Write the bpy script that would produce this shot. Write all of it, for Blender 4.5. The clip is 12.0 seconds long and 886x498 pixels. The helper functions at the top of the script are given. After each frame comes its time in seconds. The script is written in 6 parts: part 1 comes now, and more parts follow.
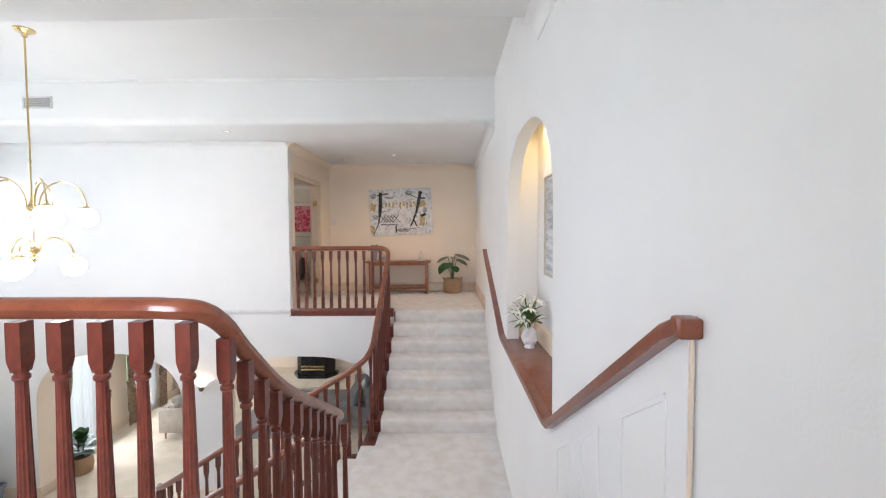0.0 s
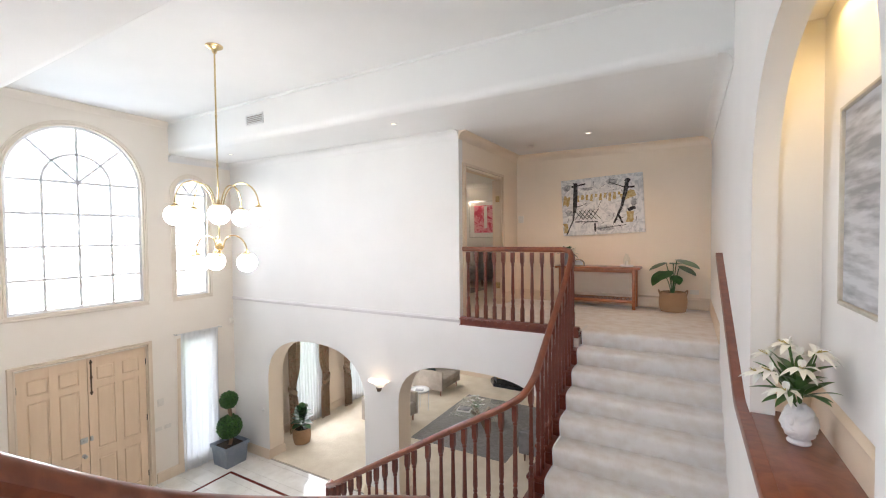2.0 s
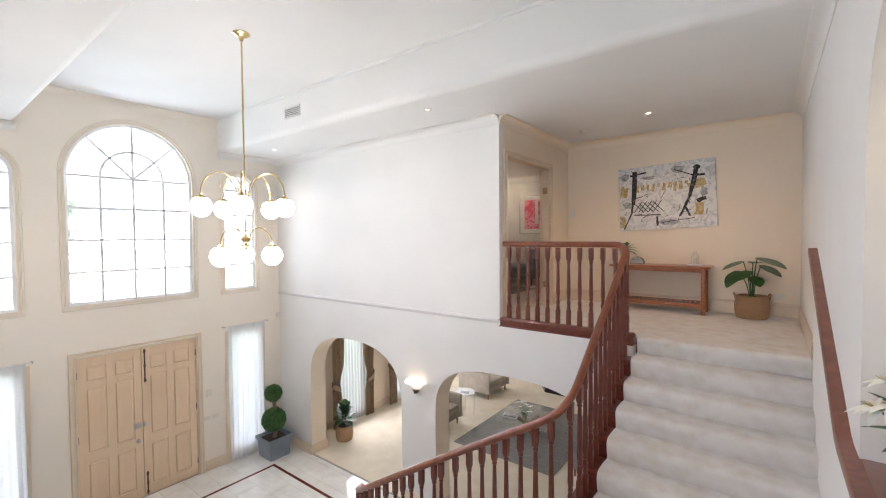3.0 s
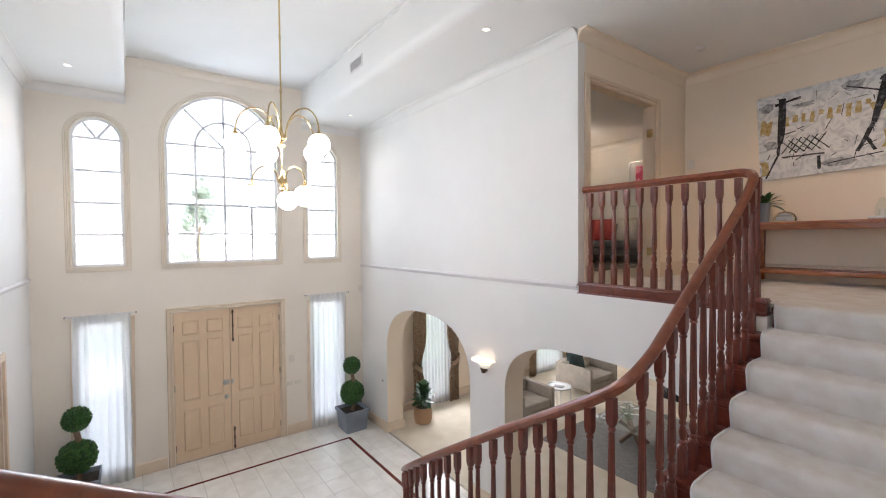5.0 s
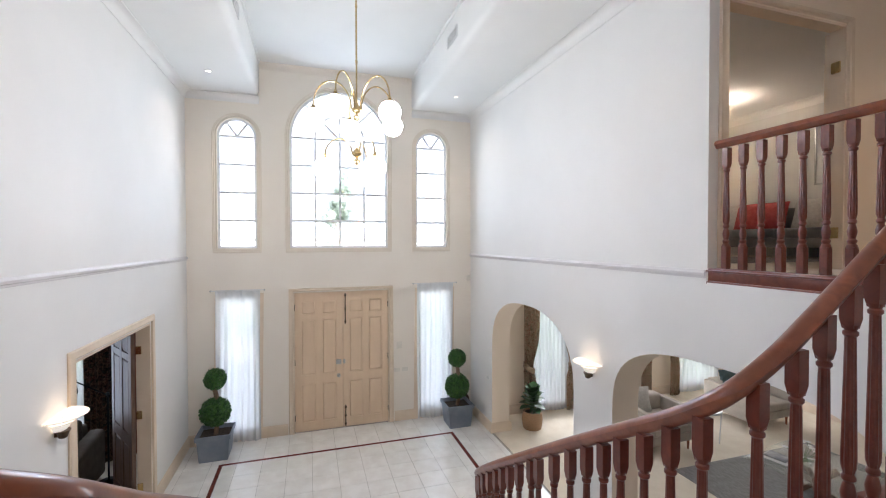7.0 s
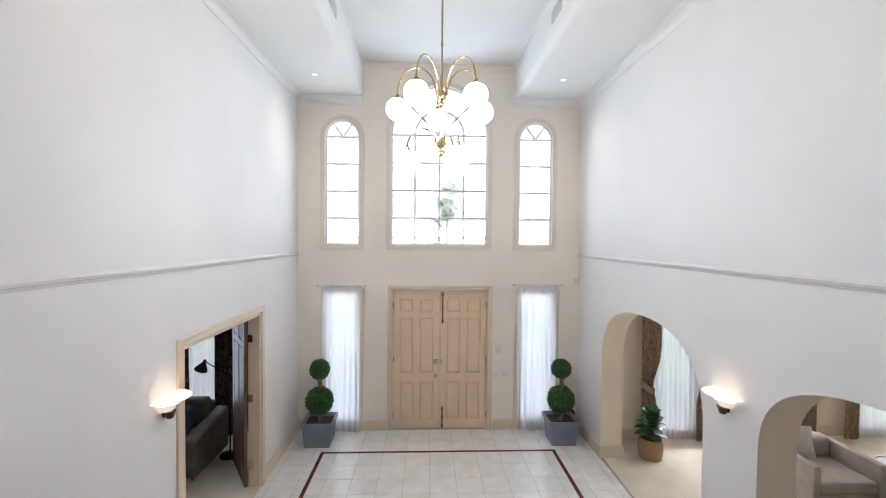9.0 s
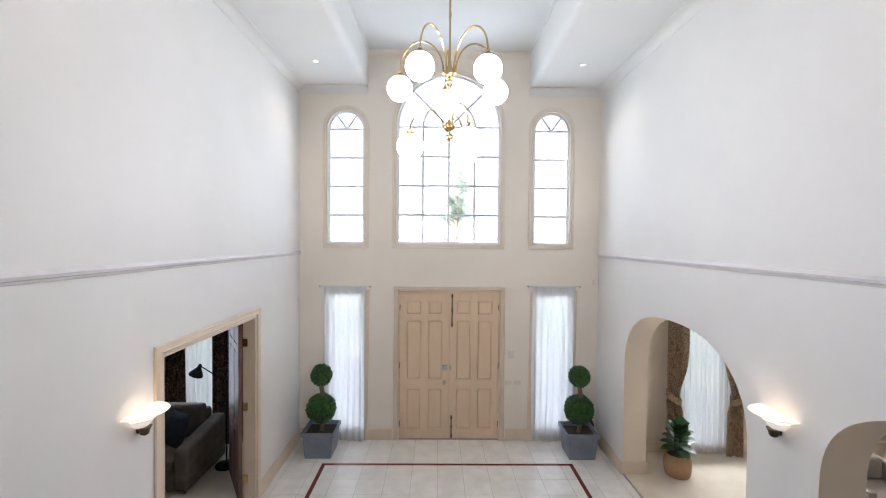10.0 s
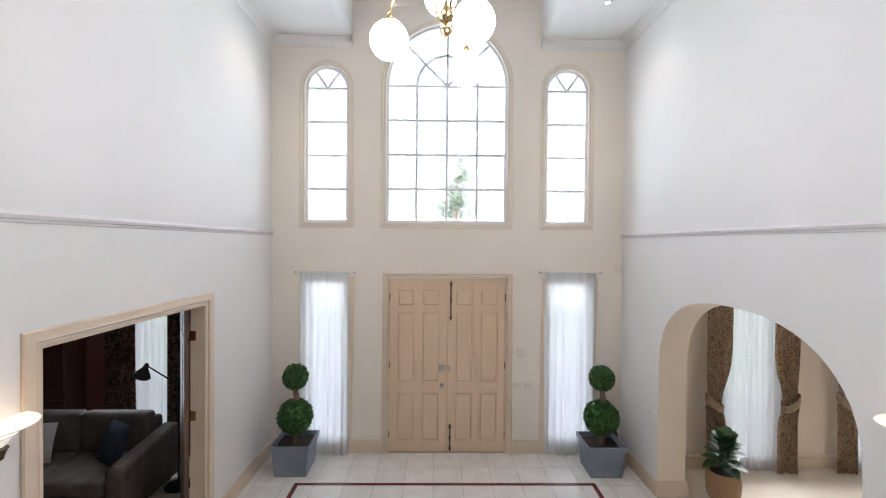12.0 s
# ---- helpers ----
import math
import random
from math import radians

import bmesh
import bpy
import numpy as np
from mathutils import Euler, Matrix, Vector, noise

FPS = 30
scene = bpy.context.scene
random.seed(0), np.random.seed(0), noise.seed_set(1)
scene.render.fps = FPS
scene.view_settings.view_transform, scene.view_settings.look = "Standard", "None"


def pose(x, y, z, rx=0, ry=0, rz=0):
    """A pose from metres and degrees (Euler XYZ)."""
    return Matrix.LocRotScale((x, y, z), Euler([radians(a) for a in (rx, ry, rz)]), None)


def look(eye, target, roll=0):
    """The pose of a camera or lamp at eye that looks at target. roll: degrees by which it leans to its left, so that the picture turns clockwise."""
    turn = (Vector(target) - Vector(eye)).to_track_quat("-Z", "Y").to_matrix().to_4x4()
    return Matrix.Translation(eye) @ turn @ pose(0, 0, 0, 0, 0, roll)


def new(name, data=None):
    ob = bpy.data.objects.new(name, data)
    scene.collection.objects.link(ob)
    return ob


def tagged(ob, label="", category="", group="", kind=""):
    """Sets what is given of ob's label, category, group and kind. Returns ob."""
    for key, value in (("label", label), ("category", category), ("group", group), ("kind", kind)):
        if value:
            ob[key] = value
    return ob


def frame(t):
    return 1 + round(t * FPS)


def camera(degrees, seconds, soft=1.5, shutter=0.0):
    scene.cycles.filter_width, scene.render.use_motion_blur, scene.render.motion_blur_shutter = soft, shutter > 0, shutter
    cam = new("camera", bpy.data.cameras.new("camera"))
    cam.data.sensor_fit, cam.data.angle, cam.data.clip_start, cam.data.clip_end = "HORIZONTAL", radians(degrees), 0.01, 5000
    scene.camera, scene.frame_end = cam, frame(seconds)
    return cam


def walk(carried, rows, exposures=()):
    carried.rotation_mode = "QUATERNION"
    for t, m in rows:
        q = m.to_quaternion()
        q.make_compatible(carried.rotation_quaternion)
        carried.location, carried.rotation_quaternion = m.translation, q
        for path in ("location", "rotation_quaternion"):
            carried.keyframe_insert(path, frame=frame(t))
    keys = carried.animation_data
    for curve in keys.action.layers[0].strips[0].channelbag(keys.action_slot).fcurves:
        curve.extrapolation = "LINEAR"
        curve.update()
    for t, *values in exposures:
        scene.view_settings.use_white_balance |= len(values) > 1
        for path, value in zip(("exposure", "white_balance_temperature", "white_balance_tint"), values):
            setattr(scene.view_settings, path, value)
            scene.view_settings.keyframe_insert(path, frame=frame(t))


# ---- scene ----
cam = camera(92.2, 12.0, soft=1.1)
PATH = [
    (0, (0.197, 0.226, 4.337), (0.18, 2.225, 4.256), -0.3),
    (0.5, (0.356, 0.618, 4.328), (0.079, 2.597, 4.249), -0.3),
    (1, (0.422, 0.95, 4.317), (-0.117, 2.875, 4.243), -0.6),
    (1.5, (0.496, 1.283, 4.297), (-0.282, 3.124, 4.234), -0.6),
    (2, (0.499, 1.607, 4.263), (-0.493, 3.342, 4.204), -0.6),
    (2.5, (0.481, 1.859, 4.261), (-0.634, 3.519, 4.204), -0.5),
    (3, (0.511, 2.107, 4.192), (-0.708, 3.691, 4.131), -0.5),
    (3.2, (0.503, 2.192, 4.171), (-0.754, 3.746, 4.108), -0.6),
    (5, (0.457, 3.171, 3.588), (-1.151, 4.358, 3.539), -0.5),
    (5.5, (0.399, 3.432, 3.467), (-1.306, 4.477, 3.424), -0.4),
    (6, (0.376, 3.672, 3.367), (-1.405, 4.582, 3.327), -0.3),
    (6.5, (0.345, 3.822, 3.332), (-1.494, 4.606, 3.297), -0.2),
    (7, (0.287, 3.966, 3.326), (-1.621, 4.565, 3.292), -0.1),
    (7.5, (0.227, 4.13, 3.315), (-1.727, 4.553, 3.28), 0.0),
    (9.5, (-0.283, 4.303, 3.334), (-2.282, 4.337, 3.289), 0.5),
    (10, (-0.528, 4.328, 3.293), (-2.527, 4.353, 3.25), 0.5),
    (10.5, (-0.79, 4.325, 3.286), (-2.789, 4.358, 3.242), 0.5),
    (11, (-1.057, 4.312, 3.241), (-3.056, 4.348, 3.199), 0.6),
    (11.5, (-1.303, 4.371, 3.096), (-3.303, 4.398, 3.061), 0.5),
    (12, (-1.545, 4.371, 2.938), (-3.545, 4.4, 2.912), 0.5),
]
walk(cam, [(t, look(eye, target, roll)) for t, eye, target, roll in PATH],
     exposures=[(0, 3.18, 5700, 13), (1.5, 3.14, 5900, 14), (3, 3.0, 5950, 15), (5, 2.84, 5850, 15), (7.5, 2.80, 5700, 14), (12, 2.71, 5800, 15)])

# ---- world, sun, lamps ----
world = bpy.data.worlds.new("world")
scene.world = world
world.use_nodes = True
wn = world.node_tree
sky = wn.nodes.new("ShaderNodeTexSky")
sky.sky_type, sky.sun_disc = "NISHITA", False
sky.sun_elevation, sky.sun_rotation = radians(52), radians(70)
sky.air_density, sky.dust_density, sky.ozone_density = 1.0, 4.0, 1.0
haze = wn.nodes.new("ShaderNodeHueSaturation")
haze.inputs["Saturation"].default_value = 0.12
wn.links.new(sky.outputs[0], haze.inputs["Color"])
veil = wn.nodes.new("ShaderNodeMixRGB")
veil.blend_type, veil.inputs[0].default_value, veil.inputs[2].default_value = "LIGHTEN", 1.0, (2.9, 3.0, 3.1, 1)
wn.links.new(haze.outputs[0], veil.inputs[1])
wn.links.new(veil.outputs[0], wn.nodes["Background"].inputs[0])
wn.nodes["Background"].inputs[1].default_value = 0.08

sun = new("sun", bpy.data.lights.new("sun", "SUN"))
sun.data.energy, sun.data.angle, sun.data.color = 3.2, radians(0.5), (1.0, 0.95, 0.88)
sun.matrix_world = look((20, 8, 26), (0, 0, 0))


def lamp(name, kind, place, target, power, colour, size=0.1, size_y=None, spot=60):
    data = bpy.data.lights.new(name, kind)
    data.energy, data.color = power, colour
    if kind == "AREA":
        data.shape, data.size, data.size_y = "RECTANGLE", size, size_y or size
    else:
        data.shadow_soft_size = size
    if kind == "SPOT":
        data.spot_size, data.spot_blend = radians(spot), 0.8
    if kind == "AREA":
        data.spread = radians(spot if spot != 60 else 180)
    ob = new(name, data)
    ob.matrix_world = look(place, target)
    return ob


DAY, WARM = (0.74, 0.87, 1.0), (1.0, 0.74, 0.46)
YC, XF, YN, YS, XW, XL = 4.50, -7.49, 6.97, 2.08, 0.825, 0.808
Z2, ZL, ZC, ZT = 3.07, 1.82, 5.75, 6.32
for x, y, z, wide, high, power in ((XF - 0.24, 4.5, 5.05, 1.6, 1.7, 6.0), (XF - 0.24, 2.835, 4.35, 0.55, 1.9, 2.0), (XF - 0.24, 6.175, 4.35, 0.55, 1.9, 2.0),
                                   (XF - 0.06, 2.84, 1.32, 0.56, 2.16, 0.42), (XF - 0.06, 6.225, 1.32, 0.58, 2.16, 0.42)):
    lamp("window_light", "AREA", (x, y, z), (0, y, z + (-0.1 if z > 3 else 0)), power, DAY, wide, high)
for y in (8.45, 10.15, 12.3):
    lamp("window_light", "AREA", (-7.16, y, 1.25), (0, y, 1.25), 0.15, DAY, 0.78, 2.1)
    lamp("window_light", "AREA", (-6.70, y, 1.3), (0, y, 1.0), 4.0, (1.0, 0.97, 0.92), 0.9, 2.0)
# East side of the living room: added daylight fill with no window behind it.
lamp("window_light", "AREA", (0.9, 10.6, 1.6), (-4, 10.6, 1.2), 190, (1.0, 0.94, 0.86), 2.4, 1.6)
lamp("window_light", "AREA", (-7.55, 0.5, 1.3), (0, 0.5, 1.3), 0.10, DAY, 0.68, 1.95)
lamp("window_light", "AREA", (-7.18, 0.5, 1.4), (0, 0.5, 1.2), 3.2, (0.86, 0.93, 1.0), 0.6, 1.9)
for y in (2.62, 6.33):
    for x in (-6.5, -2.86):
        lamp("downlight_or_fill", "SPOT", (x, y, ZC - 0.02), (x, y, 0), 3.6 if x < -6 else 2.6, (1.0, 0.80, 0.58), 0.03, spot=115 if x < -6 else 85)
# Second entry, y 0.6, is an added fill spot without a downlight fitting.
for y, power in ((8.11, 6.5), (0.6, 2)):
    lamp("downlight_or_fill", "SPOT", (-0.76, y, ZC - 0.02), (-0.76, y, 0), power * 1.1, (1.0, 0.68, 0.40), 0.03, spot=140)
# Added fill lamp behind the viewpoint, set in the made-up south hall window.
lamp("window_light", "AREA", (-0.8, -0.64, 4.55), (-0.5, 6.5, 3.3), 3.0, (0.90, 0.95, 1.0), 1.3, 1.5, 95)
lamp("niche_lamp", "AREA", (1.06, 3.7, 5.36), (1.06, 3.7, 3), 0.9, (1.0, 0.66, 0.24), 0.18, 1.5)
for y, s in ((YN, -1), (YS, 1)):
    lamp("sconce_bulb", "POINT", (-3.74, y + s * 0.13, 2.03), (0, 0, 0), 0.05, (1.0, 0.66, 0.34), 0.04)
lamp("ceiling_bulb", "POINT", (-5.0, 10.4, 5.40), (0, 0, 0), 3.2, (1.0, 0.80, 0.58), 0.06)
lamp("table_lamp_bulb", "POINT", (-6.25, 11.2, 4.2), (0, 0, 0), 1.5, WARM, 0.05)


# ---- materials ----
def material(name, colour, rough=0.5, metal=0.0, second=None, scale=3.0, stretch=(1, 1, 1), bump=0.0, bump_scale=40.0,
             coat=0.0, detail=4.0, low=0.35, high=0.65, wobble=0.0, random_tint=0.0, spec=0.5):
    m = bpy.data.materials.new(name)
    m.use_nodes = True
    nt = m.node_tree
    p = nt.nodes["Principled BSDF"]
    p.inputs["Roughness"].default_value, p.inputs["Metallic"].default_value = rough, metal
    p.inputs["Coat Weight"].default_value, p.inputs["Coat Roughness"].default_value = coat, 0.12
    p.inputs["Specular IOR Level"].default_value = spec
    p.inputs["Base Color"].default_value = (*colour, 1)
    co, mp = nt.nodes.new("ShaderNodeTexCoord"), nt.nodes.new("ShaderNodeMapping")
    mp.inputs["Scale"].default_value = stretch
    nt.links.new(co.outputs["Object"], mp.inputs[0])
    out = None
    if second:
        n, r = nt.nodes.new("ShaderNodeTexNoise"), nt.nodes.new("ShaderNodeValToRGB")
        n.inputs["Scale"].default_value, n.inputs["Detail"].default_value = scale, detail
        n.inputs["Distortion"].default_value = wobble
        r.color_ramp.elements[0].position, r.color_ramp.elements[1].position = low, high
        r.color_ramp.elements[0].color, r.color_ramp.elements[1].color = (*colour, 1), (*second, 1)
        nt.links.new(mp.outputs[0], n.inputs["Vector"])
        nt.links.new(n.outputs[0], r.inputs[0])
        out = r.outputs[0]
    if random_tint:
        info, h = nt.nodes.new("ShaderNodeObjectInfo"), nt.nodes.new("ShaderNodeHueSaturation")
        mr = nt.nodes.new("ShaderNodeMapRange")
        mr.inputs["To Min"].default_value, mr.inputs["To Max"].default_value = 1 - random_tint, 1 + random_tint
        nt.links.new(info.outputs["Random"], mr.inputs[0])
        nt.links.new(mr.outputs[0], h.inputs["Value"])
        h.inputs["Color"].default_value = (*colour, 1)
        if out:
            nt.links.new(out, h.inputs["Color"])
        out = h.outputs[0]
    if out:
        nt.links.new(out, p.inputs["Base Color"])
    if bump:
        n, b = nt.nodes.new("ShaderNodeTexNoise"), nt.nodes.new("ShaderNodeBump")
        n.inputs["Scale"].default_value, n.inputs["Detail"].default_value = bump_scale, 3
        b.inputs["Strength"].default_value, b.inputs["Distance"].default_value = bump, 0.01
        nt.links.new(mp.outputs[0], n.inputs["Vector"])
        nt.links.new(n.outputs[0], b.inputs["Height"])
        nt.links.new(b.outputs[0], p.inputs["Normal"])
    return m


def glowing(name, colour, strength):
    m = material(name, colour, 0.3)
    p = m.node_tree.nodes["Principled BSDF"]
    p.inputs["Emission Color"].default_value, p.inputs["Emission Strength"].default_value = (*colour, 1), strength
    return m


def see_through(name, colour, clear, rough=0.9):
    """A thin cloth that scatters light through and leaves gaps between its threads."""
    m = bpy.data.materials.new(name)
    m.use_nodes = True
    nt = m.node_tree
    nt.nodes.remove(nt.nodes["Principled BSDF"])
    d, t, gap = (nt.nodes.new("ShaderNodeBsdf" + k) for k in ("Diffuse", "Translucent", "Transparent"))
    d.inputs[0].default_value = (*colour, 1)
    t.inputs[0].default_value = (*(c * 0.72 for c in colour), 1)
    a, b = nt.nodes.new("ShaderNodeMixShader"), nt.nodes.new("ShaderNodeMixShader")
    a.inputs[0].default_value = 0.7
    co, w = nt.nodes.new("ShaderNodeTexCoord"), nt.nodes.new("ShaderNodeTexNoise")
    w.inputs["Scale"].default_value = 60
    mr = nt.nodes.new("ShaderNodeMapRange")
    mr.inputs["To Min"].default_value, mr.inputs["To Max"].default_value = max(clear - 0.12, 0.0), clear + 0.08
    nt.links.new(co.outputs["Object"], w.inputs["Vector"])
    nt.links.new(w.outputs[0], mr.inputs[0])
    nt.links.new(mr.outputs[0], b.inputs[0])
    nt.links.new(d.outputs[0], a.inputs[1])
    nt.links.new(t.outputs[0], a.inputs[2])
    nt.links.new(a.outputs[0], b.inputs[1])
    nt.links.new(gap.outputs[0], b.inputs[2])
    nt.links.new(b.outputs[0], nt.nodes["Material Output"].inputs[0])
    return m


def clear_glass(name, tint=(1, 1, 1), rough=0.0):
    m = bpy.data.materials.new(name)
    m.use_nodes = True
    nt = m.node_tree
    nt.nodes.remove(nt.nodes["Principled BSDF"])
    g, t, f, mix, steep, share_of = (nt.nodes.new("ShaderNode" + k) for k in ("BsdfGlossy", "BsdfTransparent", "LayerWeight", "MixShader", "Math", "Math"))
    g.inputs["Roughness"].default_value, t.inputs[0].default_value = rough + 0.02, (*tint, 1)
    steep.operation, steep.inputs[1].default_value = "POWER", 4.0
    share_of.operation, share_of.inputs[1].default_value, share_of.inputs[2].default_value = "MULTIPLY_ADD", 0.7, 0.03
    nt.links.new(f.outputs["Facing"], steep.inputs[0])
    nt.links.new(steep.outputs[0], share_of.inputs[0])
    nt.links.new(share_of.outputs[0], mix.inputs[0])
    nt.links.new(t.outputs[0], mix.inputs[1])
    nt.links.new(g.outputs[0], mix.inputs[2])
    nt.links.new(mix.outputs[0], nt.nodes["Material Output"].inputs[0])
    return m


def floral(name, colours, scale):
    """Printed cloth: leaves and flower heads in several colours on a ground."""
    m = material(name, colours[0], 0.85, bump=0.2, bump_scale=160)
    nt = m.node_tree
    co, n, r = nt.nodes.new("ShaderNodeTexCoord"), nt.nodes.new("ShaderNodeTexNoise"), nt.nodes.new("ShaderNodeValToRGB")
    n.inputs["Scale"].default_value, n.inputs["Detail"].default_value, n.inputs["Distortion"].default_value = scale, 2.5, 1.6
    nt.links.new(co.outputs["Object"], n.inputs["Vector"])
    nt.links.new(n.outputs[0], r.inputs[0])
    ramp = r.color_ramp
    ramp.interpolation = "CONSTANT"
    ramp.elements[0].position, ramp.elements[0].color = 0.0, (*colours[4], 1)
    ramp.elements[1].position, ramp.elements[1].color = 0.36, (*colours[0], 1)
    for at, c in ((0.43, 1), (0.54, 2), (0.60, 3), (0.66, 1)):
        ramp.elements.new(at).color = (*colours[c], 1)
    nt.links.new(r.outputs[0], nt.nodes["Principled BSDF"].inputs["Base Color"])
    return m


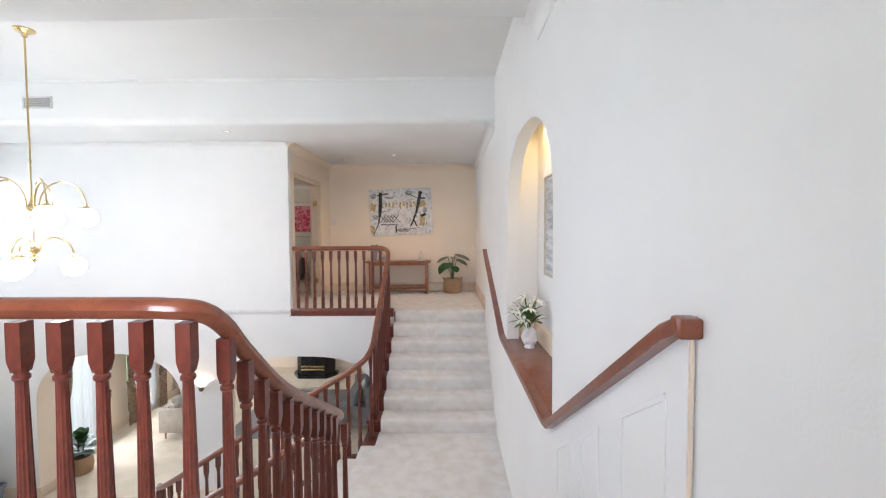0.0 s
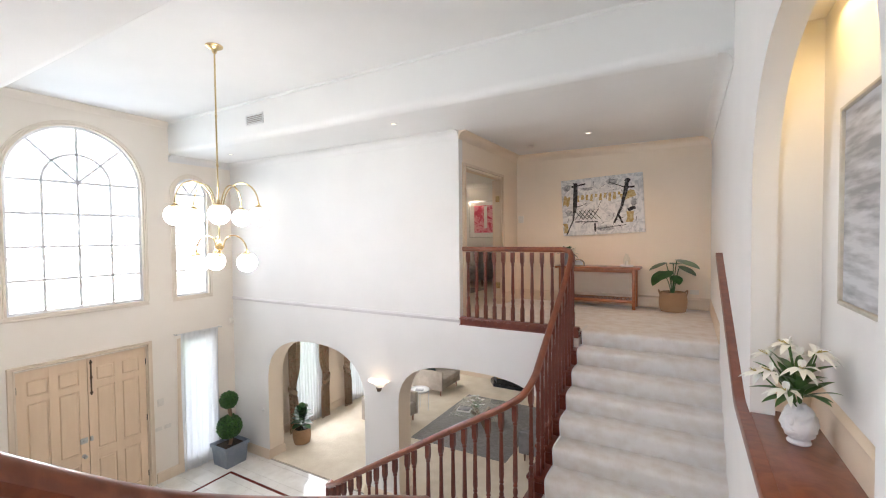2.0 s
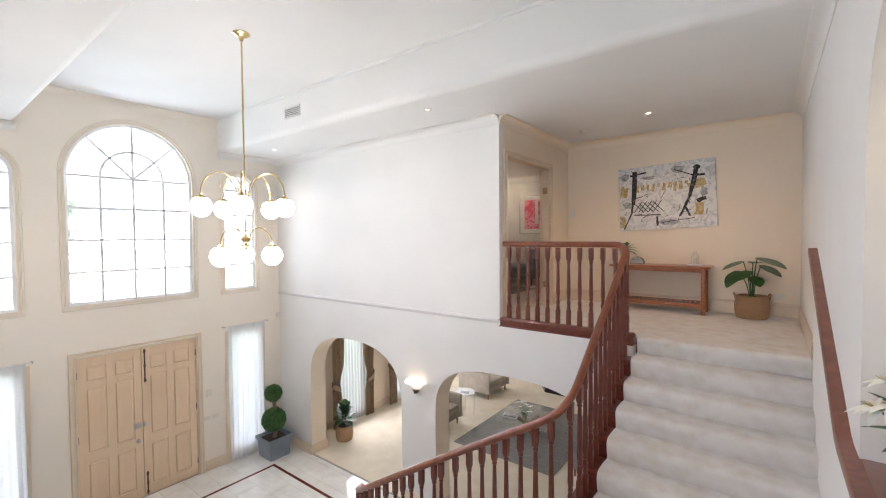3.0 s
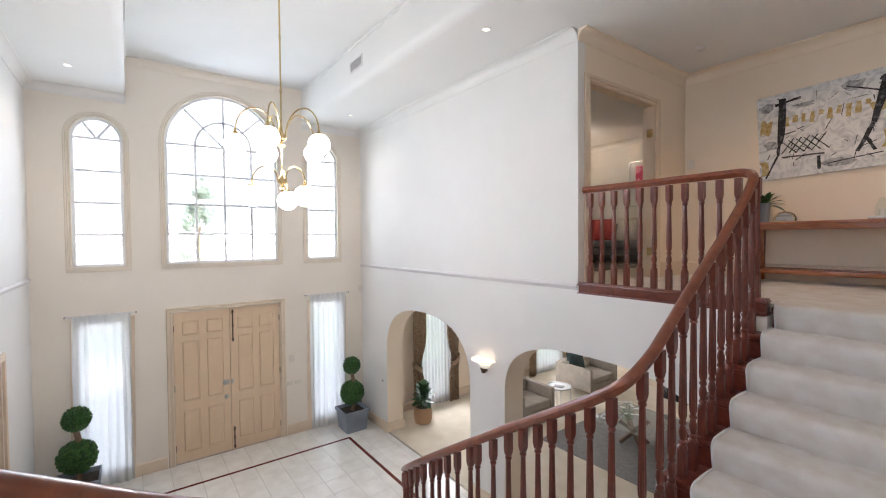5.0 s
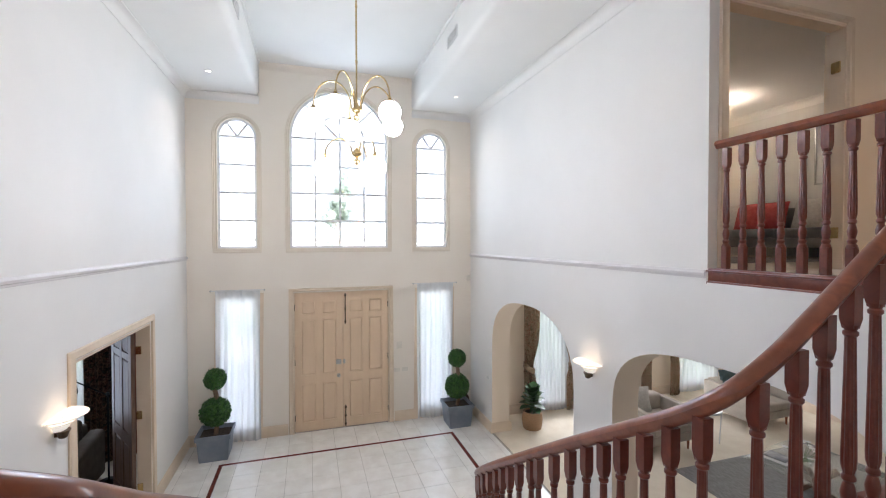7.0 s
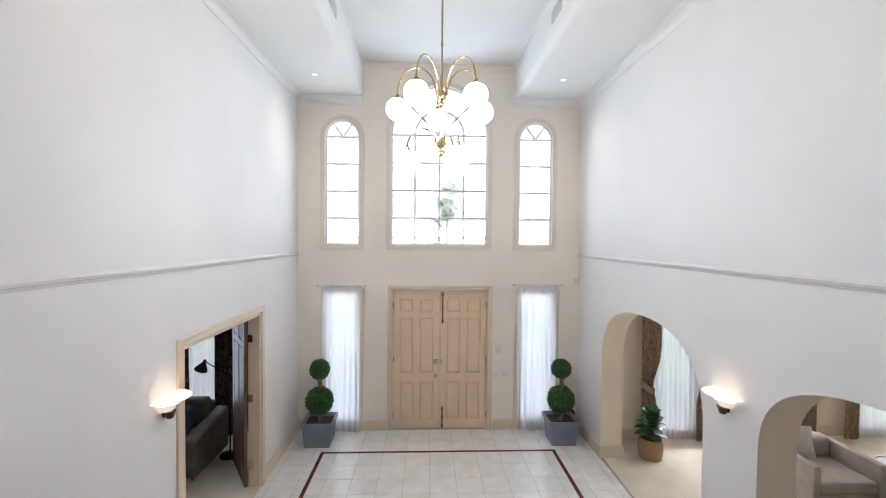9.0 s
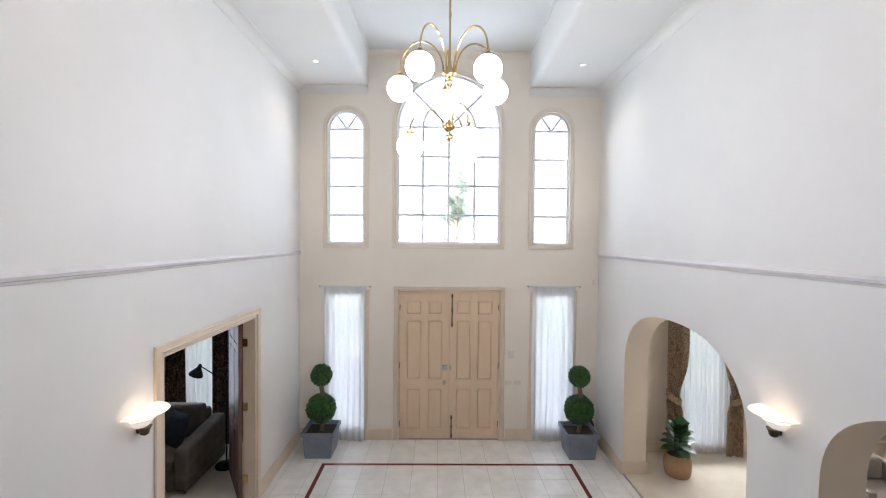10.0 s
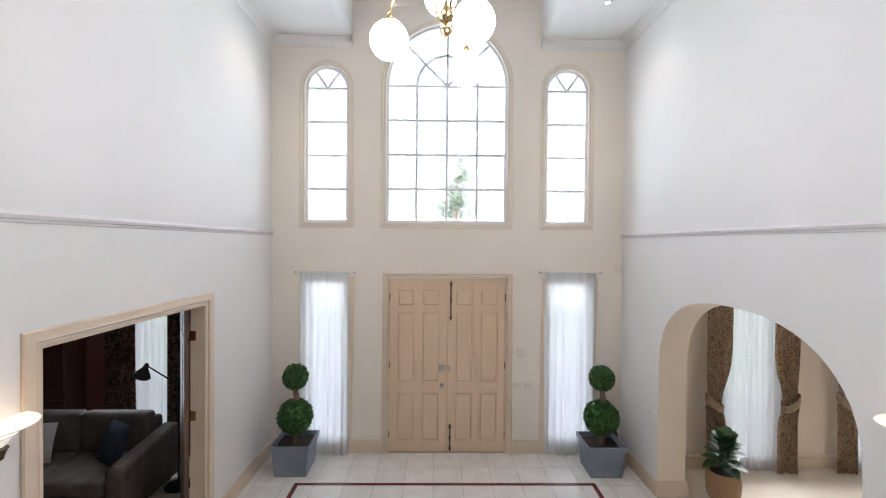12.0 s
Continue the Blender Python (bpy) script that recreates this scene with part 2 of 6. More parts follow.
M = {
    # One wall paint in three tints; cool and warm light are in the colours.
    "wall": material("wall_paint_cool_light", (0.83, 0.81, 0.775), 0.65, second=(0.80, 0.78, 0.745), scale=1.2, bump=0.06, bump_scale=120, spec=0.3),
    "front_wall_warm": material("wall_paint_warm_light", (0.88, 0.815, 0.72), 0.65, second=(0.86, 0.79, 0.69), scale=1.2, bump=0.06, bump_scale=120, spec=0.3),
    "warm_cream_wall": material("wall_paint_warm_cream", (0.885, 0.77, 0.62), 0.65, second=(0.86, 0.74, 0.59), scale=1.2, bump=0.06, bump_scale=120, spec=0.3),
    "ceiling": material("ceiling_paint", (0.83, 0.82, 0.79), 0.8, second=(0.80, 0.79, 0.76), scale=1.0, bump=0.04, bump_scale=90, spec=0.2),
    "trim": material("cream_trim_paint", (0.76, 0.63, 0.48), 0.4, second=(0.72, 0.59, 0.44), scale=4, bump=0.03, bump_scale=60),
    "pale_trim": material("pale_cream_trim_paint", (0.80, 0.715, 0.60), 0.42, second=(0.77, 0.685, 0.565), scale=4, bump=0.03, bump_scale=60),
    "door": material("door_paint", (0.80, 0.615, 0.425), 0.42, second=(0.76, 0.575, 0.39), scale=2.5, stretch=(3, 3, 0.6), bump=0.05, bump_scale=30),
    "white_trim": material("white_trim_paint", (0.72, 0.69, 0.68), 0.5, second=(0.68, 0.65, 0.63), scale=6),
    "window_white": material("window_white_paint", (0.86, 0.855, 0.85), 0.4, second=(0.83, 0.825, 0.82), scale=9),
    "cedar": material("red_stained_timber", (0.115, 0.023, 0.014), 0.30, second=(0.17, 0.038, 0.020), scale=5, stretch=(2, 2, 2), coat=0.18, bump=0.05, bump_scale=25, wobble=2.0, detail=7),
    "rail": material("red_stained_rail", (0.18, 0.043, 0.018), 0.28, second=(0.255, 0.07, 0.028), scale=6, stretch=(1.5, 1.5, 1.5), coat=0.4, bump=0.03, bump_scale=30, wobble=1.5, detail=7),
    "carpet": material("cream_carpet", (0.76, 0.69, 0.59), 0.95, second=(0.82, 0.76, 0.67), scale=3.5, bump=0.9, bump_scale=260, detail=8, spec=0.1),
    "living_carpet": material("tan_cream_carpet", (0.76, 0.67, 0.53), 0.95, second=(0.83, 0.745, 0.605), scale=3.5, bump=0.9, bump_scale=260, detail=8, spec=0.1),
    "stair_carpet": material("stair_carpet", (0.80, 0.735, 0.665), 0.95, second=(0.90, 0.865, 0.825), scale=6.5, bump=0.9, bump_scale=240, detail=8, low=0.3, high=0.6, spec=0.1),
    "binding": material("carpet_binding", (0.86, 0.85, 0.84), 0.9, second=(0.80, 0.79, 0.78), scale=60, bump=0.4, bump_scale=200),
    "tile": material("white_floor_tile", (0.83, 0.81, 0.765), 0.06, second=(0.74, 0.71, 0.66), scale=5, random_tint=0.035, bump=0.01, bump_scale=8, coat=0.35),
    "grout": material("grey_grout", (0.42, 0.39, 0.35), 0.9, second=(0.34, 0.31, 0.28), scale=20),
    "border": material("oxblood_border_tile", (0.10, 0.022, 0.016), 0.2, second=(0.16, 0.035, 0.025), scale=14),
    "brass": material("polished_brass", (0.72, 0.56, 0.30), 0.18, 1.0, second=(0.62, 0.46, 0.22), scale=8),
    "bronze": material("dark_bronze", (0.16, 0.11, 0.07), 0.35, 0.9, second=(0.10, 0.07, 0.045), scale=20),
    "steel": material("brushed_steel", (0.55, 0.54, 0.52), 0.3, 1.0, second=(0.45, 0.44, 0.42), scale=30),
    "dark_metal": material("black_metal", (0.015, 0.015, 0.016), 0.4, 0.6, second=(0.03, 0.03, 0.03), scale=12),
    "globe": glowing("opal_globe_glass", (1.0, 0.945, 0.875), 3.5),
    "sconce": glowing("sconce_glass", (1.0, 0.90, 0.74), 0.07),
    "shade": glowing("lamp_shade_cloth", (1.0, 0.78, 0.50), 0.2),
    "bulb": glowing("lamp_glow", (1.0, 0.85, 0.62), 0.6),
    "sheer": see_through("sheer_white_voile", (0.93, 0.94, 0.945), 0.09),
    "glass": clear_glass("window_glass"),
    "table_glass": clear_glass("table_glass", (0.95, 0.975, 0.965)),
    "planter": material("blue_grey_planter", (0.20, 0.235, 0.285), 0.55, second=(0.25, 0.285, 0.335), scale=7, bump=0.05, bump_scale=50),
    "soil": material("potting_soil", (0.035, 0.024, 0.016), 0.95, second=(0.07, 0.05, 0.035), scale=40, bump=0.6, bump_scale=80),
    "bark": material("brown_bark", (0.20, 0.13, 0.08), 0.85, second=(0.34, 0.23, 0.15), scale=18, stretch=(1, 1, 0.3), bump=0.4, bump_scale=40),
    "box_leaf": material("box_hedge_leaf", (0.025, 0.085, 0.018), 0.55, second=(0.075, 0.19, 0.035), scale=25, low=0.4, high=0.62),
    "leaf": material("dark_green_leaf", (0.022, 0.075, 0.022), 0.35, second=(0.06, 0.15, 0.04), scale=9),
    "lily_leaf": material("lily_leaf", (0.04, 0.11, 0.03), 0.4, second=(0.09, 0.19, 0.05), scale=12),
    "petal": material("white_petal", (0.90, 0.90, 0.875), 0.6, second=(0.84, 0.86, 0.78), scale=20),
    "stamen": material("yellow_green_stamen", (0.50, 0.45, 0.16), 0.7, second=(0.42, 0.34, 0.10), scale=50),
    "ceramic": material("white_ceramic", (0.82, 0.80, 0.79), 0.3, second=(0.74, 0.72, 0.72), scale=10, coat=0.3),
    "basket": material("woven_seagrass", (0.34, 0.20, 0.105), 0.85, second=(0.50, 0.32, 0.18), scale=60, stretch=(1, 1, 3), bump=0.8, bump_scale=90),
    "dark_basket": material("dark_brown_wicker", (0.06, 0.032, 0.022), 0.7, second=(0.12, 0.065, 0.045), scale=50, stretch=(1, 1, 3), bump=0.7, bump_scale=80),
    "oak": material("warm_oak", (0.27, 0.082, 0.029), 0.30, second=(0.38, 0.135, 0.047), scale=4, stretch=(1, 6, 6), coat=0.25, bump=0.05, bump_scale=18, wobble=1.5, detail=7),
    "walnut": material("dark_walnut", (0.15, 0.09, 0.06), 0.55, second=(0.22, 0.135, 0.09), scale=4, stretch=(4, 4, 0.7), wobble=1.5, detail=7),
    "pale_sofa": material("putty_upholstery", (0.42, 0.37, 0.31), 0.9, second=(0.49, 0.43, 0.36), scale=7, bump=0.4, bump_scale=220, spec=0.2),
    "grey_sofa": material("grey_upholstery", (0.21, 0.21, 0.215), 0.9, second=(0.28, 0.28, 0.285), scale=7, bump=0.4, bump_scale=220, spec=0.2),
    "dark_sofa": material("charcoal_upholstery", (0.115, 0.097, 0.076), 0.88, second=(0.16, 0.135, 0.108), scale=7, bump=0.4, bump_scale=220, spec=0.2),
    "teal": material("dark_teal_cushion", (0.045, 0.072, 0.072), 0.85, second=(0.07, 0.10, 0.10), scale=14, bump=0.3, bump_scale=160),
    "navy": material("dark_navy_cushion", (0.018, 0.022, 0.036), 0.85, second=(0.03, 0.035, 0.055), scale=14, bump=0.3, bump_scale=160),
    "cream_cushion": material("cream_cushion", (0.66, 0.63, 0.57), 0.9, second=(0.55, 0.52, 0.47), scale=30, bump=0.4, bump_scale=120),
    "red_cushion": material("red_cushion", (0.38, 0.045, 0.045), 0.85, second=(0.48, 0.09, 0.08), scale=14, bump=0.3, bump_scale=140),
    "drape": floral("floral_drape", ((0.30, 0.19, 0.115), (0.56, 0.43, 0.29), (0.66, 0.55, 0.40), (0.44, 0.15, 0.10), (0.32, 0.32, 0.21)), 17),
    # Drape print with colours dimmed to 0.6, offsetting lamps close to the tie-backs.
    "tie": floral("floral_drape_dimmed", ((0.18, 0.11, 0.07), (0.34, 0.25, 0.16), (0.40, 0.32, 0.22), (0.27, 0.09, 0.06), (0.19, 0.19, 0.12)), 17),
    "dark_drape": floral("dark_floral_drape", ((0.035, 0.02, 0.016), (0.10, 0.055, 0.035), (0.24, 0.15, 0.095), (0.12, 0.03, 0.022), (0.055, 0.05, 0.035)), 15),
    "rug": material("grey_wool_rug", (0.24, 0.23, 0.215), 0.95, second=(0.36, 0.35, 0.33), scale=18, stretch=(1, 5, 1), bump=0.8, bump_scale=150, spec=0.1),
    "timber_panel": material("dark_red_panelling", (0.055, 0.016, 0.011), 0.4, second=(0.09, 0.028, 0.018), scale=4, stretch=(4, 4, 0.6), coat=0.2),
    "black_stone": material("black_stone", (0.02, 0.02, 0.022), 0.15, second=(0.045, 0.045, 0.05), scale=12),
    "white_metal": material("white_metal", (0.75, 0.74, 0.72), 0.4, second=(0.7, 0.69, 0.67), scale=15),
    "plastic": material("ivory_plastic", (0.80, 0.75, 0.66), 0.4, second=(0.76, 0.71, 0.62), scale=20),
    "canvas": material("canvas_white", (0.78, 0.77, 0.75), 0.85, second=(0.48, 0.49, 0.50), scale=7, low=0.42, high=0.68, bump=0.4, bump_scale=60, wobble=2.5, detail=8),
    "paint_black": material("black_brushwork", (0.022, 0.022, 0.026), 0.7, second=(0.20, 0.20, 0.21), scale=30, low=0.52, high=0.75, bump=0.5, bump_scale=70),
    "paint_ochre": material("ochre_brushwork", (0.40, 0.26, 0.075), 0.75, second=(0.58, 0.48, 0.27), scale=22, bump=0.4, bump_scale=70),
    "paint_grey": material("grey_brushwork", (0.20, 0.205, 0.22), 0.75, second=(0.52, 0.52, 0.52), scale=14, bump=0.4, bump_scale=70, wobble=2),
    "pink_art": material("crimson_print", (0.50, 0.02, 0.09), 0.6, second=(0.72, 0.33, 0.38), scale=5, wobble=3, low=0.44, high=0.6),
    "sea_art": material("grey_seascape_print", (0.24, 0.25, 0.27), 0.35, second=(0.60, 0.61, 0.63), scale=3, stretch=(1, 1, 7), low=0.36, high=0.62, detail=8),
    "mat_board": material("white_mount_board", (0.80, 0.79, 0.77), 0.8, second=(0.76, 0.75, 0.73), scale=12),
    "gold_frame": material("pale_gold_frame", (0.56, 0.52, 0.44), 0.4, 0.4, second=(0.48, 0.44, 0.36), scale=14),
    "study_wall": material("study_wall_paint", (0.20, 0.075, 0.05), 0.7, second=(0.17, 0.06, 0.04), scale=2),
    "upper_wall": material("upper_room_paint", (0.74, 0.72, 0.68), 0.7, second=(0.70, 0.68, 0.64), scale=1.5),
    "grass": material("lawn", (0.05, 0.09, 0.03), 0.9, second=(0.09, 0.13, 0.045), scale=2, bump=0.5, bump_scale=30),
    "paving": material("pale_paving", (0.36, 0.34, 0.31), 0.85, second=(0.30, 0.28, 0.26), scale=3, bump=0.2, bump_scale=40),
    "fence": material("pale_fence_paint", (0.55, 0.54, 0.52), 0.7, second=(0.48, 0.47, 0.45), scale=6),
    "tree_leaf": see_through("tree_leaf", (0.46, 0.53, 0.43), 0.55),
    "book": material("book_cover", (0.45, 0.44, 0.43), 0.5, second=(0.2, 0.2, 0.21), scale=8),
    "render": material("white_render", (0.84, 0.83, 0.80), 0.85, second=(0.80, 0.79, 0.76), scale=2, bump=0.1, bump_scale=60),
    "roof": material("pale_roof_tile", (0.80, 0.79, 0.77), 0.8, second=(0.75, 0.74, 0.72), scale=8, bump=0.3, bump_scale=30),
    "candle": material("candle_wax", (0.78, 0.74, 0.66), 0.5, second=(0.72, 0.67, 0.58), scale=20),
}


# ---- mesh helpers ----
def finish(name, bm, mat, parent=None, label="", smooth=True):
    me = bpy.data.meshes.new(name)
    bm.to_mesh(me)
    bm.free()
    if smooth:
        me.polygons.foreach_set("use_smooth", [True] * len(me.polygons))
        me.set_sharp_from_angle(angle=radians(38))
    me.materials.append(mat)
    ob = new(name, me)
    ob.parent = parent
    if label:
        ob["label"] = label
    return ob


def part(name, bm, mat, parent, label="", smooth=True):
    return finish(name, bm, mat, parent, label, smooth)


def share(name, ob, parent, m):
    """Another piece on the same mesh."""
    o = new(name, ob.data)
    o.parent = parent
    o.matrix_basis = m
    return o


def thing(name, label, category, group="", place=(0, 0, 0), turn=0):
    ob = new(name)
    ob.matrix_basis = pose(*place, 0, 0, turn)
    return tagged(ob, label, category, group)


def structure(name, bm, mat, label="", smooth=True):
    return tagged(finish(name, bm, mat, None, "", smooth), label, "", "", "structure")


def merge(bm, other, m=None):
    if m is not None:
        bmesh.ops.transform(other, matrix=m, verts=other.verts)
    link = {v: bm.verts.new(v.co) for v in other.verts}
    for f in other.faces:
        bm.faces.new([link[v] for v in f.verts])
    other.free()
    return bm


def box(bm, x0, x1, y0, y1, z0, z1, r=0.0, seg=2, m=None):
    b = bmesh.new()
    bmesh.ops.create_cube(b, size=1)
    bmesh.ops.transform(b, matrix=Matrix.LocRotScale(((x0 + x1) / 2, (y0 + y1) / 2, (z0 + z1) / 2), None, (abs(x1 - x0), abs(y1 - y0), abs(z1 - z0))), verts=b.verts)
    if r:
        bmesh.ops.bevel(b, geom=b.edges[:], offset=r, segments=seg, affect="EDGES", profile=0.5)
    return merge(bm, b, m)


def block(x0, x1, y0, y1, z0, z1, r=0.0, seg=2):
    return box(bmesh.new(), x0, x1, y0, y1, z0, z1, r, seg)


def lathe(bm, profile, segs=16, at=(0, 0, 0), m=None, caps=True):
    b = bmesh.new()
    rings = []
    for r, z in profile:
        rings.append([b.verts.new((at[0] + r * math.cos(6.28318 * i / segs), at[1] + r * math.sin(6.28318 * i / segs), at[2] + z)) for i in range(segs)])
    for lo, hi in zip(rings, rings[1:]):
        for i in range(segs):
            j = (i + 1) % segs
            b.faces.new((lo[i], lo[j], hi[j], hi[i]))
    if caps:
        b.faces.new(rings[0][::-1])
        b.faces.new(rings[-1])
    return merge(bm, b, m)


def smooth_path(points, per=8):
    pts = [Vector(p) for p in points]
    out = []
    for i in range(len(pts) - 1):
        a, b, c, d = pts[max(i - 1, 0)], pts[i], pts[i + 1], pts[min(i + 2, len(pts) - 1)]
        for k in range(per):
            t = k / per
            out.append(0.5 * (2 * b + (c - a) * t + (2 * a - 5 * b + 4 * c - d) * t * t + (3 * b - a - 3 * c + d) * t ** 3))
    return out + [pts[-1]]


def sweep(bm, path, profile, up=Vector((0, 0, 1)), closed=False, caps=True):
    """Carries a profile of (side, height) pairs along a path."""
    path = [Vector(p) for p in path]
    n, rings = len(path), []
    for i, p in enumerate(path):
        a, b = (path[i - 1], path[(i + 1) % n]) if closed else (path[max(i - 1, 0)], path[min(i + 1, n - 1)])
        ahead = (b - a).normalized()
        side = ahead.cross(up).normalized()
        top = side.cross(ahead)
        grow = 1.0
        if closed or 0 < i < n - 1:
            c = (p - a).normalized().dot(ahead)
            grow = 1 / max(c, 0.5)
        rings.append([bm.verts.new(p + side * s * (grow if abs(top.z) > 0.999 or closed else 1) + top * h) for s, h in profile])
    k = len(profile)
    for lo, hi in zip(rings, rings[1:] + (rings[:1] if closed else [])):
        for i in range(k):
            bm.faces.new((lo[i], lo[(i + 1) % k], hi[(i + 1) % k], hi[i]))
    if caps and not closed:
        bm.faces.new(rings[0][::-1])
        bm.faces.new(rings[-1])
    bmesh.ops.recalc_face_normals(bm, faces=bm.faces)
    return bm


def tube(bm, path, r, segs=8):
    prof = [(r * math.cos(6.28318 * i / segs), r * math.sin(6.28318 * i / segs)) for i in range(segs)]
    path = [Vector(p) for p in path]
    rings, side = [], None
    for i, p in enumerate(path):
        ahead = (path[min(i + 1, len(path) - 1)] - path[max(i - 1, 0)]).normalized()
        ref = side if side is not None else (Vector((0, 0, 1)) if abs(ahead.z) < 0.9 else Vector((1, 0, 0)))
        side = (ref - ahead * ref.dot(ahead)).normalized()
        other = ahead.cross(side)
        rings.append([bm.verts.new(p + side * a + other * b) for a, b in prof])
    for lo, hi in zip(rings, rings[1:]):
        for i in range(segs):
            bm.faces.new((lo[i], lo[(i + 1) % segs], hi[(i + 1) % segs], hi[i]))
    bm.faces.new(rings[0][::-1])
    bm.faces.new(rings[-1])
    return bm


def slab(outline, holes, place, a, b):
    """A wall of thickness a..b from an outline and holes in its own plane; place(u, v, w) gives the point."""
    from mathutils.geometry import tessellate_polygon
    loops = [[Vector((u, v, 0)) for u, v in loop] for loop in [outline] + list(holes)]
    flat = [p for loop in loops for p in loop]
    bm = bmesh.new()
    near = [bm.verts.new(place(p.x, p.y, a)) for p in flat]
    far = [bm.verts.new(place(p.x, p.y, b)) for p in flat]
    for tri in tessellate_polygon(loops):
        bm.faces.new([near[i] for i in tri])
        bm.faces.new([far[i] for i in reversed(tri)])
    at = 0
    for loop in loops:
        for i in range(len(loop)):
            p, q = at + i, at + (i + 1) % len(loop)
            bm.faces.new((near[p], near[q], far[q], far[p]))
        at += len(loop)
    bmesh.ops.recalc_face_normals(bm, faces=bm.faces)
    return bm


def arched(u0, u1, v0, spring, rise, power=2.0, n=24):
    """An opening with straight sides up to spring and a rounded head, from lower left round by the top."""
    c, w = (u0 + u1) / 2, (u1 - u0) / 2
    pts = [(u0, v0)]
    for i in range(n + 1):
        t = math.pi * (1 - i / n)
        x, y = math.cos(t), math.sin(t)
        pts.append((c + w * math.copysign(abs(x) ** (2 / power), x), spring + rise * abs(y) ** (2 / power)))
    return pts + [(u1, v0)]


def along_x(u, v, w):
    return (u, w, v)


def along_y(u, v, w):
    return (w, u, v)


def along_z(u, v, w):
    return (u, v, w)


def rect(u0, u1, v0, v1):
    return [(u0, v0), (u1, v0), (u1, v1), (u0, v1)]


# ---- setting: outside ----
structure("ground", slab(rect(-400, 400, -400, 400), [], along_z, -0.6, -0.12), M["grass"], "green lawn round the house")
structure("pavement", slab(rect(-16, -7.8, 1.5, 7.6), [], along_z, -0.11, -0.06), M["paving"], "pale paving before the front door")

# ---- setting: walls ----
WIN = [(2.535, 3.135, 3.22, 5.08), (3.655, 5.345, 3.22, 5.13), (5.875, 6.475, 3.22, 5.08)]
holes = [arched(y0, y1, z0, z1, (y1 - y0) / 2, 2, 32)[::-1] for y0, y1, z0, z1 in WIN]
holes += [rect(2.55, 3.13, 0.22, 2.42)[::-1], rect(5.92, 6.53, 0.22, 2.42)[::-1]]
front = [(1.75, 0), (3.70, 0), (3.70, 2.45), (5.36, 2.45), (5.36, 0), (7.30, 0), (7.30, 6.5), (1.75, 6.5)]
structure("wall_front", slab(front, holes, along_y, XF - 0.22, XF), M["front_wall_warm"], "entrance wall with arched windows, warm light in its cream tint")

arch1, arch2 = arched(-6.46, -4.08, 0, 1.50, 0.90, 2.5, 30), arched(-3.40, -0.95, 0, 1.55, 0.80, 2.8, 30)
north = [(XF, 0)] + arch1 + arch2 + [(XW, 0), (XW, 2.6), (-0.74, 2.6), (-0.74, 2.99), (XF, 2.99)]
structure("wall_north_lower", slab(north, [], along_x, YN, YN + 0.33), M["wall"], "white-toned wall with two wide arches").data.materials.append(M["warm_cream_wall"])
# Arch reveals take the warm cream tint, the faces the whiter one.
for face in bpy.data.objects["wall_north_lower"].data.polygons:
    face.material_index = 1 if abs(face.normal.y) < 0.5 else 0
structure("wall_north_upper", slab(rect(XF, -2.3, 2.99, 6.4), [], along_x, YN, YN + 0.12), M["wall"], "white-toned upper wall")
south = [(XF, 0), (-5.83, 0), (-5.83, 2.33), (-4.03, 2.33), (-4.03, 0), (XW, 0), (XW, 1.6), (-0.74, 1.6), (-0.74, 2.99), (-2.3, 2.99), (-2.3, 6.4), (XF, 6.4)]
structure("wall_south", slab(south, [], along_x, YS - 0.15, YS), M["wall"], "white-toned wall with a wide doorway")
niche = arched(2.75, 4.64, 3.2, 4.45, 0.74, 2.4, 32)
structure("wall_east", slab(rect(-0.75, 13.2, 0, 6.5), [niche[::-1]], along_y, XW, XW + 0.12), M["wall"], "white wall behind the stairs with an arched niche")
bm = slab(rect(2.3, 5.2, 3.0, 5.75), [], along_y, 1.16, 1.27)
box(bm, XW + 0.12, 1.16, 2.50, 2.58, 3.0, 5.6)
box(bm, XW + 0.12, 1.16, 4.74, 4.82, 3.0, 5.6)
box(bm, XW + 0.12, 1.16, 2.50, 4.82, 5.45, 5.6)
structure("niche_wall", bm, M["wall"], "cream plaster inside of the lit niche", False)
wains = [(1.30, 1.7), (6.95, 1.7), (6.95, 4.02), (4.86, 3.165), (2.74, 3.165), (1.30, 4.08)]
structure("wall_wainscot", slab(wains, [], along_y, XL, XW), M["wall"], "white dado wall that follows the stairs")
bm = bmesh.new()
for (ya, za), (yb, zb) in (((1.41, 3.89), (1.70, 3.71)), ((1.93, 3.56), (2.14, 3.41)), ((2.32, 3.31), (2.56, 3.15))):
    for y in (ya, yb):
        top = za - 0.02 if y == ya else zb - 0.02
        box(bm, XL - 0.004, XL + 0.002, y - 0.010, y + 0.010, 1.95, top, 0.002, 1)
    rise = math.atan2(zb - za, yb - ya)
    long = math.hypot(zb - za, yb - ya)
    box(bm, XL - 0.0045, XL + 0.002, -0.008, long + 0.008, -0.010, 0.010, 0.002, 1, Matrix.Translation((0, ya, za - 0.02)) @ Matrix.Rotation(rise, 4, "X"))
structure("wainscot_moulding", bm, M["wall"], "raised panel mouldings on the dado wall")
structure("wainscot_end", block(XL + 0.001, XW - 0.006, 1.290, 1.30, 2.5, 4.07, 0.002), M["trim"], "cream end strip of the dado wall")

